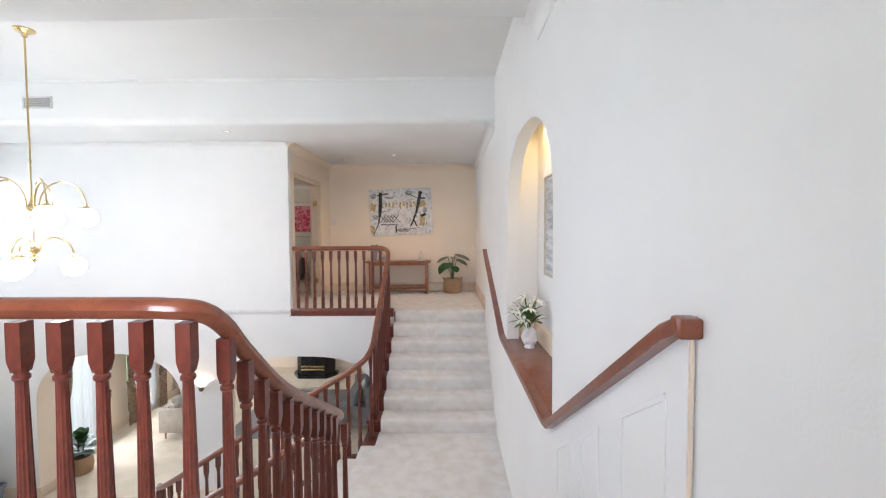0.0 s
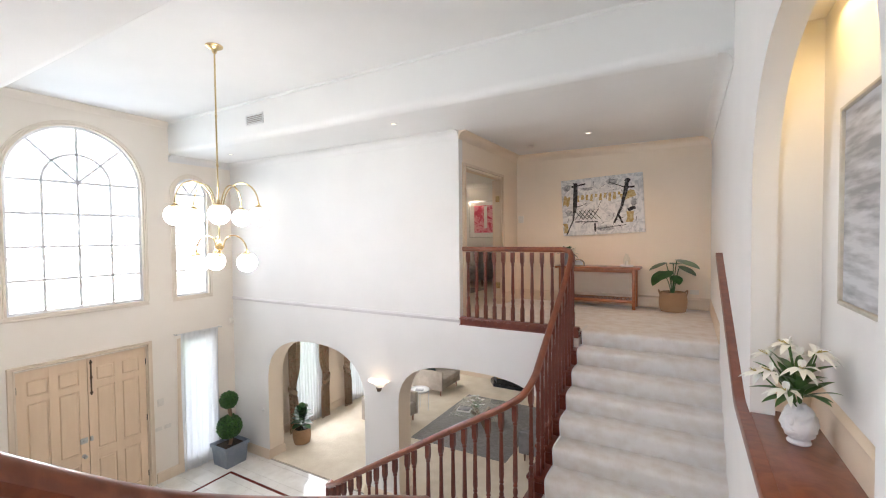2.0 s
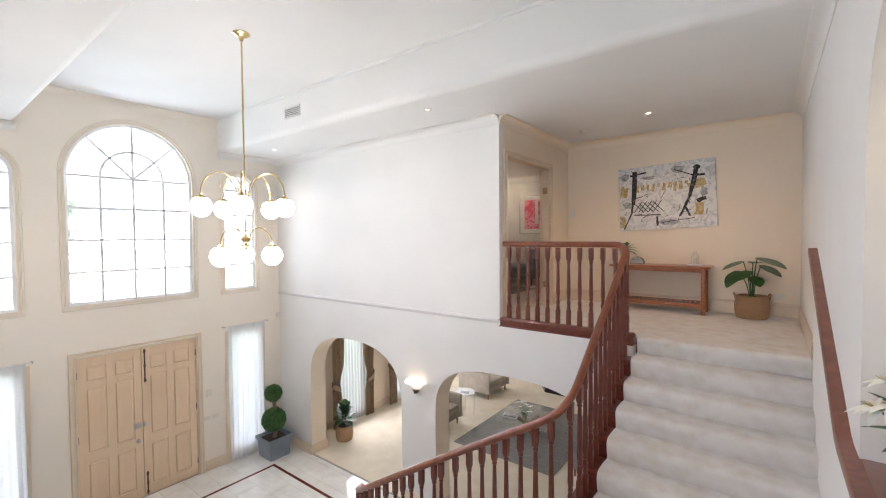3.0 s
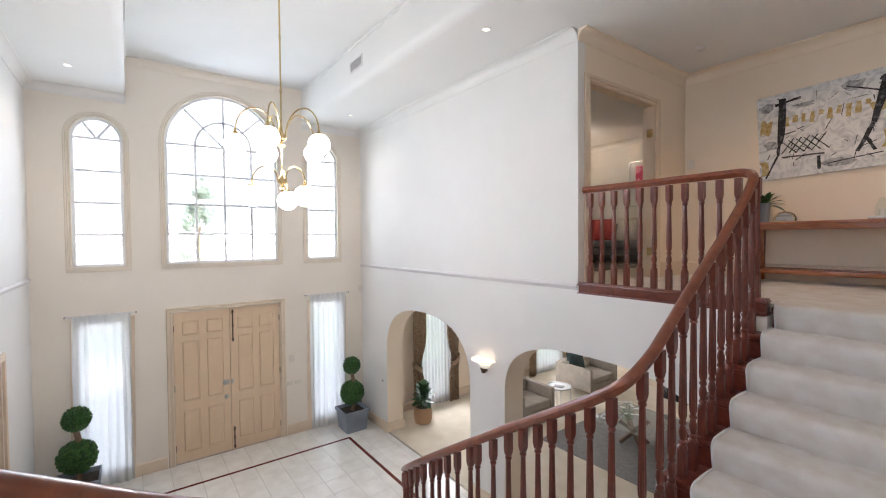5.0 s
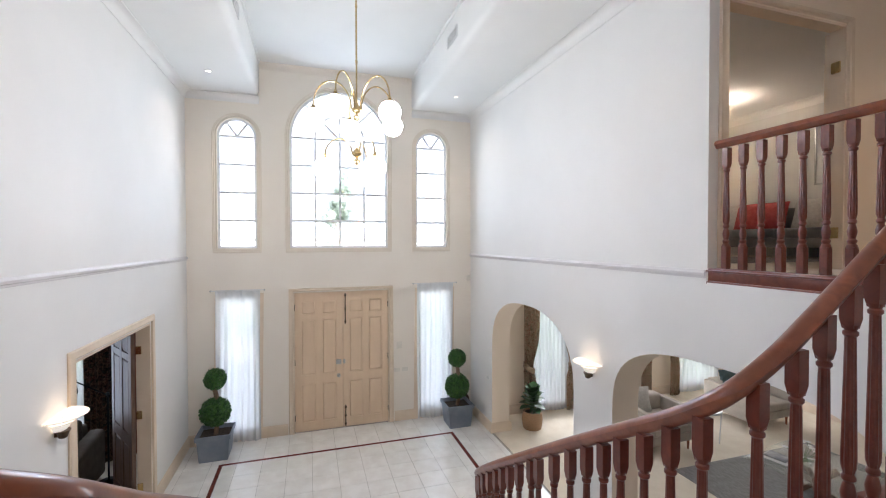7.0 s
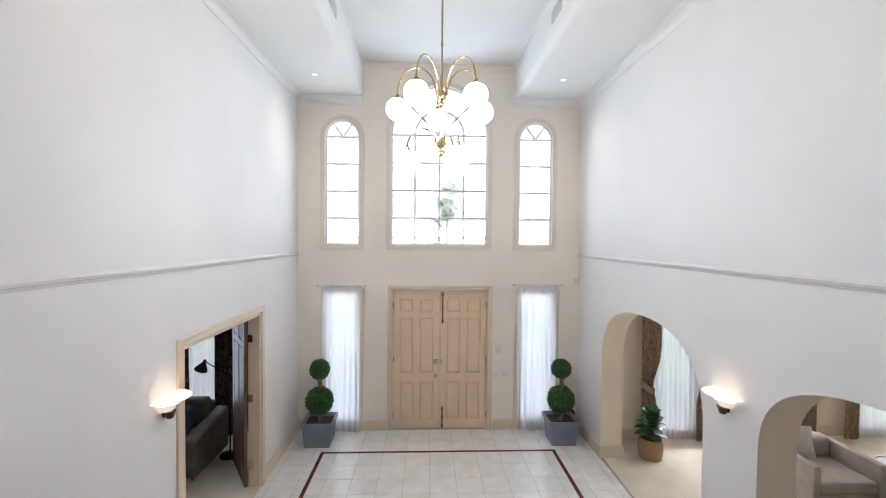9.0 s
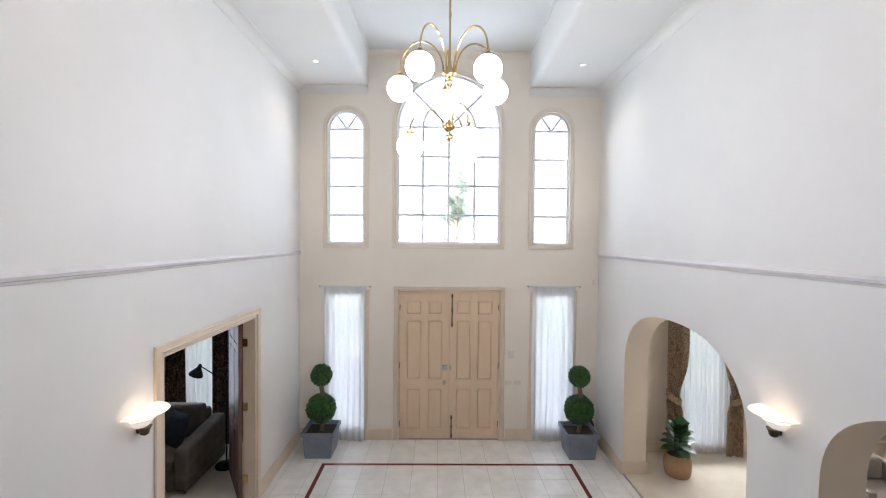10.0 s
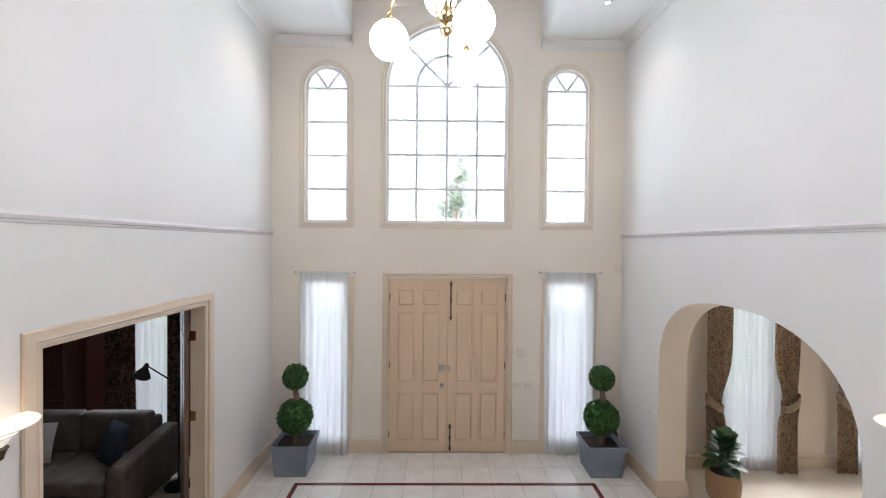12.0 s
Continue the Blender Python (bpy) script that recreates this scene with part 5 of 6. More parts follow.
for y, z, w, h, lab in ((5.55, 1.41, 0.10, 0.13, "ivory intercom panel by the front door"), (5.51, 0.95, 0.11, 0.07, "ivory light switch plate by the front door"), (5.66, 0.95, 0.11, 0.07, "ivory light switch plate by the front door")):
    ob = thing("switch_plate", lab, "switch")
    part("plate", block(XF, XF + 0.012, y - w / 2, y + w / 2, z - h / 2, z + h / 2, 0.004, 1), M["plastic"], ob)
    for d in (-0.022, 0.022):
        part("button", block(XF + 0.012, XF + 0.017, y + d - 0.012, y + d + 0.012, z - 0.02, z + 0.02, 0.002, 1), M["plastic"], ob)
ob = thing("alarm_sensor", "small white alarm sensor high in the corner", "sensor")
part("body", block(XF, XF + 0.06, YN - 0.09, YN - 0.02, 2.57, 2.67, 0.012), M["plastic"], ob)
part("eye", block(XF + 0.06, XF + 0.064, YN - 0.075, YN - 0.035, 2.585, 2.62, 0.002, 1), M["plastic"], ob)
ob = thing("switch_plate", "small round white switch on the arch wall", "switch")
part("plate", lathe(bmesh.new(), [(0.03, 0), (0.03, 0.006), (0.018, 0.010), (0.016, 0.03), (0.0, 0.032)], 16, m=Matrix.Translation((-6.62, YN, 0.93)) @ Matrix.Rotation(radians(90), 4, "X")), M["white_metal"], ob)
ob = thing("switch_plate", "ivory light switch plate in the upper hall", "switch")
part("plate", block(-2.27, -2.17, 9.338, 9.35, 4.5, 4.63, 0.004, 1), M["plastic"], ob)
part("button", block(-2.235, -2.205, 9.332, 9.338, 4.54, 4.58, 0.002, 1), M["plastic"], ob)
ob = thing("power_outlet", "ivory power outlet low on the hall wall", "outlet")
part("plate", block(0.55, 0.67, 9.34, 9.35, Z2 + 0.24, Z2 + 0.31, 0.004, 1), M["plastic"], ob)
part("socket", block(0.575, 0.645, 9.335, 9.34, Z2 + 0.26, Z2 + 0.29, 0.002, 1), M["plastic"], ob)


# ---- plants ----
def leaf_ball(radius, count, seed, size=0.02):
    """Clipped box foliage: many small leaves standing out of a ball, a little uneven."""
    rnd = random.Random(seed)
    verts, faces = [], []
    for i in range(count):
        z = 1 - 2 * (i + 0.5) / count
        a = i * 2.39996 + rnd.uniform(-0.2, 0.2)
        n = Vector((math.sqrt(1 - z * z) * math.cos(a), math.sqrt(1 - z * z) * math.sin(a), z))
        p = n * radius * (0.93 + 0.09 * noise.noise(n * 4 + Vector((seed, 0, 0))) + rnd.uniform(-0.06, 0.05))
        side = n.orthogonal().normalized()
        side.rotate(Matrix.Rotation(rnd.uniform(0, 6.28), 3, n))
        up = (n * rnd.uniform(0.2, 1.0) + n.cross(side) * rnd.uniform(0.4, 1.0)).normalized()
        s = size * rnd.uniform(0.7, 1.3)
        k = len(verts)
        verts += [p - up * s * 0.3, p + side * s * 0.5 + up * s * 0.4, p + up * s * 1.2 + n * s * 0.1, p - side * s * 0.5 + up * s * 0.4]
        faces.append((k, k + 1, k + 2, k + 3))
    bm = bmesh.new()
    bmesh.ops.create_icosphere(bm, subdivisions=3, radius=radius * 0.90)
    for v in bm.verts:
        v.co *= 1 + 0.05 * noise.noise(v.co * 20)
    vs = [bm.verts.new(v) for v in verts]
    for f in faces:
        bm.faces.new([vs[i] for i in f])
    return bm


def topiary(x, y, seed, label, lean):
    ob = thing("topiary", label, "plant", "topiaries by the front door", (x, y, 0))
    bm = bmesh.new()
    lathe(bm, [(0.275, 0.0), (0.285, 0.05), (0.315, 0.33), (0.345, 0.335), (0.35, 0.40), (0.322, 0.402), (0.312, 0.35), (0.30, 0.34)], 4, m=Matrix.Rotation(radians(45), 4, "Z"), caps=False)
    box(bm, -0.19, 0.19, -0.19, 0.19, 0.0, 0.02)
    part("planter", bm, M["planter"], ob, "square blue-grey planter")
    part("soil", block(-0.215, 0.215, -0.215, 0.215, 0.32, 0.345, 0.01), M["soil"], ob)
    pts = smooth_path([(0, 0, 0.33), (0.012 + lean, 0.02, 0.5), (0.0, -0.015, 0.7), (lean, 0.015, 0.9), (0, -0.01 + lean, 1.06), (0, 0, 1.25)], 6)
    part("trunk", tube(bmesh.new(), pts, 0.034, 9), M["bark"], ob, "twisted brown trunk")
    lower = part("foliage", leaf_ball(0.215, 2600, seed, 0.024), M["box_leaf"], ob, "clipped green ball")
    lower.matrix_basis = Matrix.Translation((0, 0, 0.69))
    upper = part("foliage", leaf_ball(0.155, 1600, seed + 1, 0.022), M["box_leaf"], ob, "clipped green ball")
    upper.matrix_basis = Matrix.Translation((0, 0, 1.20))


topiary(-7.06, 2.56, 31, "two-ball clipped topiary in a blue-grey planter by the front door", 0.0)
topiary(-7.04, 6.53, 37, "two-ball clipped topiary in a blue-grey planter by the arch", 0.015)


ob = thing("basket", "low dark brown round basket behind the planter", "basket", "", (-7.37, 6.74, 0))
bm = lathe(bmesh.new(), [(0.10, 0.0), (0.13, 0.06), (0.155, 0.20), (0.15, 0.33), (0.135, 0.37), (0.125, 0.36), (0.135, 0.30), (0.12, 0.05)], 28, caps=False)
bmesh.ops.transform(bm, matrix=Matrix.Diagonal((0.62, 1, 1, 1)), verts=bm.verts)
part("body", bm, M["dark_basket"], ob)
part("lining", block(-0.05, 0.05, -0.08, 0.08, 0.03, 0.06, 0.01), M["dark_basket"], ob)


def leaf_blade(bm, base, out, length, wide, droop, fold=0.18, steps=7, notch=False):
    """One leaf from base along out, with a folded midrib and a drooping tip."""
    out = Vector(out).normalized()
    side = out.cross(Vector((0, 0, 1)))
    side = side.normalized() if side.length > 1e-3 else Vector((1, 0, 0))
    up = side.cross(out)
    rows = []
    for i in range(steps + 1):
        s = i / steps
        p = Vector(base) + out * length * s + Vector((0, 0, -droop * length * s * s))
        w = wide * (math.sin(math.pi * min(s * 0.93 + 0.07, 1)) ** 0.75) * (1.15 - 0.35 * s)
        if notch and i % 2:
            w *= 0.8
        rows.append([bm.verts.new(p - side * w + up * w * fold), bm.verts.new(p), bm.verts.new(p + side * w + up * w * fold)])
    for a, b in zip(rows, rows[1:]):
        for i in (0, 1):
            bm.faces.new((a[i], a[i + 1], b[i + 1], b[i]))


def basket(ob, r, h, handles=True):
    prof = []
    for i in range(15):
        s = i / 14
        rr = r * (0.80 + 0.25 * math.sin(math.pi * (0.15 + 0.7 * s))) + 0.004 * (i % 2)
        prof.append((rr, h * s))
    prof += [(r * 0.86, h * 1.0), (r * 0.82, h * 0.9)]
    bm = lathe(bmesh.new(), prof, 28, caps=False)
    lathe(bm, [(0.001, 0.004), (r * 0.85, 0.004)], 28, caps=False)
    for v in bm.verts:
        v.co += Vector((noise.noise(v.co * 60), noise.noise(v.co * 60 + Vector((9, 0, 0))), 0)) * 0.003
    part("basket", bm, M["basket"], ob, "woven seagrass basket")
    part("soil", lathe(bmesh.new(), [(r * 0.84, h * 0.86), (r * 0.84, h * 0.9)], 20), M["soil"], ob)
    if handles:
        for a in (0.3, 3.4):
            pts = [(math.cos(a + d) * (r * 0.98 + 0.02 * k), math.sin(a + d) * (r * 0.98 + 0.02 * k), h * 0.82 + k * 0.07) for d, k in ((-0.22, 0), (-0.2, 0.7), (0, 1.1), (0.2, 0.7), (0.22, 0))]
            part("handle", tube(bmesh.new(), smooth_path(pts, 4), 0.009, 6), M["basket"], ob)


def bushy_plant(x, y, label):
    ob = thing("potted_plant", label, "plant", "", (x, y, 0.012))
    basket(ob, 0.17, 0.30, False)
    rnd = random.Random(5)
    for i in range(4):
        bm = bmesh.new()
        a0 = i * 1.57
        top = Vector((0.05 * math.cos(a0), 0.05 * math.sin(a0), 0.58 + 0.04 * (i % 3)))
        tube(bm, [(0.03 * math.cos(a0), 0.03 * math.sin(a0), 0.25), (0.045 * math.cos(a0), 0.045 * math.sin(a0), 0.45), top], 0.009, 6)
        part("stem", bm, M["leaf"], ob)
    for i in range(38):
        bm = bmesh.new()
        a, s = i * 2.4, i / 38
        el = 0.15 + 1.05 * s + rnd.uniform(-0.1, 0.1)
        d = (math.cos(a) * math.cos(el), math.sin(a) * math.cos(el), math.sin(el))
        leaf_blade(bm, (0.04 * math.cos(a), 0.04 * math.sin(a), 0.36 + 0.32 * s), d, rnd.uniform(0.17, 0.24), 0.082, 0.3)
        part("leaf", bm, M["leaf"], ob)


bushy_plant(-6.44, 7.74, "leafy green pot plant in a woven basket on the carpet")

ob = thing("potted_plant", "large-leaved pot plant in a woven basket in the upper hall", "plant", "", (0.32, 9.08, Z2))
basket(ob, 0.185, 0.30)
for tip, out, ln, wd in (((0.05, -0.02, 0.80), (0.75, -0.38, -0.22), 0.35, 0.165), ((0.09, 0.02, 0.70), (0.80, -0.45, -0.40), 0.27, 0.125), ((-0.10, -0.02, 0.75), (-0.75, -0.38, -0.30), 0.27, 0.115),
                         ((-0.15, -0.04, 0.62), (-0.45, -0.50, -0.70), 0.27, 0.115), ((-0.04, -0.09, 0.63), (-0.50, -0.72, -0.42), 0.25, 0.11), ((0.00, 0.09, 0.72), (0.30, 0.60, 0.10), 0.22, 0.11),
                         ((0.02, -0.08, 0.56), (0.30, -0.70, -0.45), 0.20, 0.09)):
    part("stem", tube(bmesh.new(), smooth_path([(tip[0] * 0.15, tip[1] * 0.15, 0.26), (tip[0] * 0.45, tip[1] * 0.45, 0.26 + (tip[2] - 0.26) * 0.55), tip], 5), 0.006, 6), M["leaf"], ob)
    bm = bmesh.new()
    leaf_blade(bm, tip, out, ln, wd, 0.12, 0.05, 11)
    part("leaf", bm, M["leaf"], ob)

# vase of lilies on the niche ledge
VX, VY, VZ = 0.99, 4.30, 3.216
ob = thing("vase", "white ceramic vase moulded in relief on the niche ledge", "vase", "", (VX, VY, VZ))
ob.matrix_basis = ob.matrix_basis @ Matrix.Scale(0.84, 4)
prof = [(p.x, p.z) for p in smooth_path([(0.052, 0, 0.0), (0.06, 0, 0.012), (0.05, 0, 0.03), (0.062, 0, 0.05), (0.080, 0, 0.09), (0.084, 0, 0.13), (0.076, 0, 0.17), (0.058, 0, 0.205), (0.038, 0, 0.23), (0.030, 0, 0.24)], 4)]
bm = lathe(bmesh.new(), prof, 64)
for v in bm.verts:
    if 0.04 < v.co.z < 0.22:
        v.co += Vector((v.co.x, v.co.y, 0)).normalized() * 0.022 * abs(noise.noise(v.co * 30))
part("body", bm, M["ceramic"], ob)
ob = thing("lily_bouquet", "bouquet of white lilies with long green leaves in the vase", "flowers", "", (VX, VY, VZ + 0.168))
ob.matrix_basis = ob.matrix_basis @ Matrix.Scale(0.88, 4)
rnd = random.Random(8)
heads = [(2.6, 0.19, 0.21), (3.7, 0.21, 0.16), (1.4, 0.17, 0.22), (0.2, 0.10, 0.26), (4.6, 0.15, 0.20), (5.4, 0.10, 0.28), (3.1, 0.06, 0.30), (1.8, 0.20, 0.10), (4.2, 0.22, 0.08), (3.2, 0.23, 0.12), (2.1, 0.10, 0.27)]
for a, r, z in heads:
    tip = Vector((0.78 * r * math.cos(a), 0.78 * r * math.sin(a), z + 0.06))
    tip.x = min(tip.x, 0.13)
    part("stem", tube(bmesh.new(), smooth_path([(0, 0, 0), (tip.x * 0.35, tip.y * 0.35, z * 0.55), tip], 5), 0.004, 6), M["lily_leaf"], ob)
    bm = bmesh.new()
    for k in range(6):
        b = a + k * 1.047
        axis = Vector((math.cos(a), math.sin(a), 0.5)).normalized()
        out = (axis * 0.75 + Vector((math.cos(b), math.sin(b), 0.35 * math.sin(b * 2))) * 0.7)
        leaf_blade(bm, tip, out, 0.115, 0.019, 0.55, 0.35, 8)
    head = part("flower", bm, M["petal"], ob, "white lily flower")
    bm = bmesh.new()
    for k in range(5):
        b = a + k * 1.25
        e = tip + axis * 0.05 + Vector((math.cos(b), math.sin(b), 0.3)) * 0.014
        tube(bm, [tip, e], 0.0014, 5)
    part("stamen", bm, M["stamen"], head)
for k in range(34):
    a, el = k * 2.4, rnd.uniform(0.05, 1.1)
    d = Vector((math.cos(a) * math.cos(el), math.sin(a) * math.cos(el), math.sin(el)))
    if d.x > 0.3:
        d.x *= 0.35
    bm = bmesh.new()
    leaf_blade(bm, (d.x * 0.06, d.y * 0.06, 0.08 + 0.12 * rnd.random()), d, rnd.uniform(0.17, 0.28), 0.024, 0.25, 0.25, 7)
    part("leaf", bm, M["lily_leaf"], ob)


# ---- pictures ----
def strokes(ob, name, mat, quads, x_axis, origin, up, depth):
    """Paint marks as thin raised shapes on a canvas; quads of (u, v) corners in metres."""
    for q in quads:
        bm = bmesh.new()
        n = x_axis.cross(up)
        lo = [bm.verts.new(origin + x_axis * u + up * v + n * depth) for u, v in q]
        hi = [bm.verts.new(origin + x_axis * u + up * v + n * (depth + 0.0015)) for u, v in q]
        bm.faces.new(hi)
        for i in range(len(q)):
            bm.faces.new((lo[i], lo[(i + 1) % len(q)], hi[(i + 1) % len(q)], hi[i]))
        bmesh.ops.recalc_face_normals(bm, faces=bm.faces)
        part(name, bm, mat, ob, "", False)


def blob(rnd, u, v, w, h, n=9, rough=0.35):
    return [(u + w * (1 + rnd.uniform(-rough, rough)) * math.cos(6.2832 * i / n), v + h * (1 + rnd.uniform(-rough, rough)) * math.sin(6.2832 * i / n)) for i in range(n)]


def bar(u0, v0, u1, v1, w, rnd):
    d = Vector((u1 - u0, v1 - v0)).normalized()
    p = Vector((-d.y, d.x)) * w / 2
    mid = [(u0 + (u1 - u0) * s, v0 + (v1 - v0) * s) for s in (0, 0.25, 0.5, 0.75, 1)]
    a = [(x + p.x * rnd.uniform(0.6, 1.3), y + p.y * rnd.uniform(0.6, 1.3)) for x, y in mid]
    b = [(x - p.x * rnd.uniform(0.6, 1.3), y - p.y * rnd.uniform(0.6, 1.3)) for x, y in mid]
    return a + b[::-1]


ob = thing("abstract_painting", "unframed abstract canvas in white, black and ochre on the hall wall", "painting")
tilt = radians(2.6)
ux, uz = Vector((math.cos(tilt), 0, math.sin(tilt))), Vector((-math.sin(tilt), 0, math.cos(tilt)))
O = Vector((-0.775, 9.315, 4.765))
W, H = 1.33, 0.985
m = Matrix.Translation(O) @ Matrix.Rotation(-tilt, 4, "Y")
part("canvas", box(bmesh.new(), -W / 2, W / 2, 0, 0.033, -H / 2, H / 2, 0.004, 1, m), M["canvas"], ob)
rnd = random.Random(14)
C = O - ux * (W / 2) - uz * (H / 2)
G = [bar(0.03, 0.62, 0.14, 0.60, 0.16, rnd), bar(0.05, 0.05, 0.05, 0.22, 0.08, rnd), bar(1.10, 0.18, 1.12, 0.36, 0.11, rnd), bar(0.98, 0.60, 1.20, 0.66, 0.12, rnd)]
G += [bar(0.28 + 0.075 * i, 0.56 + 0.10 * rnd.random(), 0.28 + 0.075 * i + 0.01, 0.70, 0.042, rnd) for i in range(10)]
strokes(ob, "brushwork", M["paint_ochre"], G, ux, C, uz, 0.001)
K = [bar(0.26, 0.92, 0.21, 0.40, 0.07, rnd), bar(0.21, 0.42, 0.19, 0.28, 0.035, rnd), bar(0.18, 0.86, 0.42, 0.89, 0.03, rnd), bar(0.20, 0.30, 0.06, 0.02, 0.02, rnd), bar(1.10, 0.86, 0.99, 0.45, 0.06, rnd), bar(0.99, 0.45, 0.86, 0.18, 0.035, rnd),
     bar(0.80, 0.88, 1.06, 0.76, 0.014, rnd), bar(1.04, 0.76, 1.20, 0.76, 0.03, rnd), bar(0.22, 0.24, 0.60, 0.22, 0.016, rnd), bar(0.55, 0.05, 0.55, 0.20, 0.03, rnd), bar(0.62, 0.10, 1.05, 0.14, 0.010, rnd),
     bar(0.24, 0.50, 0.36, 0.52, 0.012, rnd), blob(rnd, 1.10, 0.88, 0.05, 0.03), bar(0.94, 0.30, 0.99, 0.17, 0.03, rnd), bar(1.08, 0.38, 1.20, 0.42, 0.06, rnd)]
K += [bar(0.22 + 0.07 * i, 0.28, 0.34 + 0.07 * i, 0.44, 0.012, rnd) for i in range(5)] + [bar(0.22 + 0.07 * i, 0.43, 0.36 + 0.07 * i, 0.27, 0.012, rnd) for i in range(5)]
for i in range(34):
    u, v, a, ln = rnd.uniform(0.08, 1.22), rnd.uniform(0.08, 0.9), rnd.choice((0.2, 0.5, 1.2, 1.5, 2.4)) + rnd.uniform(-0.2, 0.2), rnd.uniform(0.03, 0.13)
    K.append(bar(u, v, min(max(u + ln * math.cos(a), 0.02), 1.28), min(v + ln * math.sin(a), 0.95), rnd.uniform(0.003, 0.010), rnd))
strokes(ob, "brushwork", M["paint_black"], K, ux, C, uz, 0.004)
S = [blob(rnd, 0.86, 0.88, 0.09, 0.05), blob(rnd, 0.10, 0.85, 0.07, 0.05), blob(rnd, 0.70, 0.10, 0.12, 0.05), blob(rnd, 1.18, 0.52, 0.05, 0.07), blob(rnd, 0.45, 0.80, 0.10, 0.03), blob(rnd, 0.12, 0.40, 0.06, 0.06)]
strokes(ob, "brushwork", M["paint_grey"], S, ux, C, uz, 0.0005)

ob = thing("framed_print", "grey seascape print in a pale gold frame in the niche", "picture")
bm = bmesh.new()
for a, b, c, d in ((3.36, 4.31, 3.92, 3.94), (3.36, 4.31, 4.83, 4.85), (3.36, 3.38, 3.94, 4.83), (4.29, 4.31, 3.94, 4.83)):
    box(bm, 1.125, 1.16, a, b, c, d, 0.004, 1)
part("picture_frame", bm, M["gold_frame"], ob, "", False)
part("print", block(1.142, 1.148, 3.38, 4.29, 3.94, 4.83), M["sea_art"], ob, "", False)

ob = thing("framed_print", "crimson abstract print in a white mount on the upper room wall", "picture")
bm = bmesh.new()
x0, x1, z0, z1 = -4.45, -3.30, 4.22, 5.16
for a, b, c, d in ((x0, x1, z0, z0 + 0.02), (x0, x1, z1 - 0.02, z1), (x0, x0 + 0.02, z0, z1), (x1 - 0.02, x1, z0, z1)):
    box(bm, a, b, 11.665, 11.70, c, d)
part("picture_frame", bm, M["steel"], ob, "", False)
part("mount", block(x0, x1, 11.685, 11.695, z0, z1), M["mat_board"], ob, "", False)
part("print", block(x0 + 0.14, x1 - 0.14, 11.680, 11.685, z0 + 0.13, z1 - 0.11), M["pink_art"], ob, "", False)
part("print_shape", block(x0 + 0.42, x0 + 0.50, 11.677, 11.680, z0 + 0.24, z1 - 0.13), M["mat_board"], ob, "", False)


# ---- upper hall furniture ----
ob = thing("console_table", "warm timber console table with a slatted shelf against the hall wall", "table")
T0, T1, F0, F1, ZTOP = -1.46, -0.13, 8.86, 9.30, 3.74
part("tabletop", block(T0, T1, F0, F1, ZTOP - 0.035, ZTOP, 0.008), M["oak"], ob)
bm = block(T0 + 0.08, T1 - 0.08, F0 + 0.03, F0 + 0.05, ZTOP - 0.085, ZTOP - 0.035)
box(bm, T0 + 0.08, T1 - 0.08, F1 - 0.05, F1 - 0.03, ZTOP - 0.085, ZTOP - 0.035)
part("apron", bm, M["oak"], ob)
for x in (T0 + 0.09, T1 - 0.09):
    for y in (F0 + 0.045, F1 - 0.045):
        part("leg", block(x - 0.025, x + 0.025, y - 0.025, y + 0.025, Z2, ZTOP - 0.035, 0.006), M["oak"], ob)
for y in (F0 + 0.045, F1 - 0.045):
    part("shelf_rail", block(T0 + 0.10, T1 - 0.10, y - 0.015, y + 0.015, Z2 + 0.10, Z2 + 0.15, 0.004), M["oak"], ob)
first = None
for i in range(17):
    x = T0 + 0.15 + i * 0.0645
    if first is None:
        first = part("shelf_slat", block(-0.018, 0.018, F0 + 0.05, F1 - 0.05, Z2 + 0.125, Z2 + 0.142, 0.003, 1), M["oak"], ob)
        first.matrix_basis = Matrix.Translation((x, 0, 0))
    else:
        share("shelf_slat", first, ob, Matrix.Translation((x, 0, 0)))
ob = thing("candle_holder", "small white candle holder on the console table", "candle holder", "", (-0.34, 9.06, ZTOP))
ob.matrix_basis = ob.matrix_basis @ Matrix.Scale(1.6, 4)
part("dish", lathe(bmesh.new(), [(0.05, 0), (0.065, 0.008), (0.062, 0.018), (0.03, 0.016)], 20), M["ceramic"], ob)
part("glass", lathe(bmesh.new(), [(0.028, 0.016), (0.034, 0.05), (0.030, 0.09), (0.018, 0.115), (0.016, 0.13)], 16), M["table_glass"], ob)
part("candle", lathe(bmesh.new(), [(0.016, 0.018), (0.016, 0.06), (0.003, 0.062)], 12), M["candle"], ob)
ob = thing("mantel_clock", "small round-topped clock on the console table", "clock", "", (-1.10, 9.05, ZTOP))
bm = slab(arched(-0.10, 0.10, 0, 0.03, 0.085, 2, 16), [], along_x, -0.02, 0.02)
part("case", bm, M["dark_metal"], ob)
part("rim", slab(arched(-0.095, 0.095, 0.003, 0.03, 0.081, 2, 16), [arched(-0.085, 0.085, 0.010, 0.03, 0.071, 2, 16)[::-1]], along_x, -0.027, -0.021), M["brass"], ob, "thin gold rim")
part("dial", slab(arched(-0.082, 0.082, 0.012, 0.03, 0.068, 2, 16), [], along_x, -0.024, -0.021), M["sea_art"], ob)
ob = thing("potted_plant", "small fern in a blue-grey pot on the console table", "plant", "", (-1.30, 9.08, ZTOP))
ob.matrix_basis = ob.matrix_basis @ Matrix.Diagonal((1.6, 1.6, 2.2, 1))
part("pot", lathe(bmesh.new(), [(0.024, 0), (0.032, 0.05), (0.036, 0.10), (0.032, 0.10), (0.026, 0.085)], 18), M["planter"], ob)
rnd = random.Random(3)
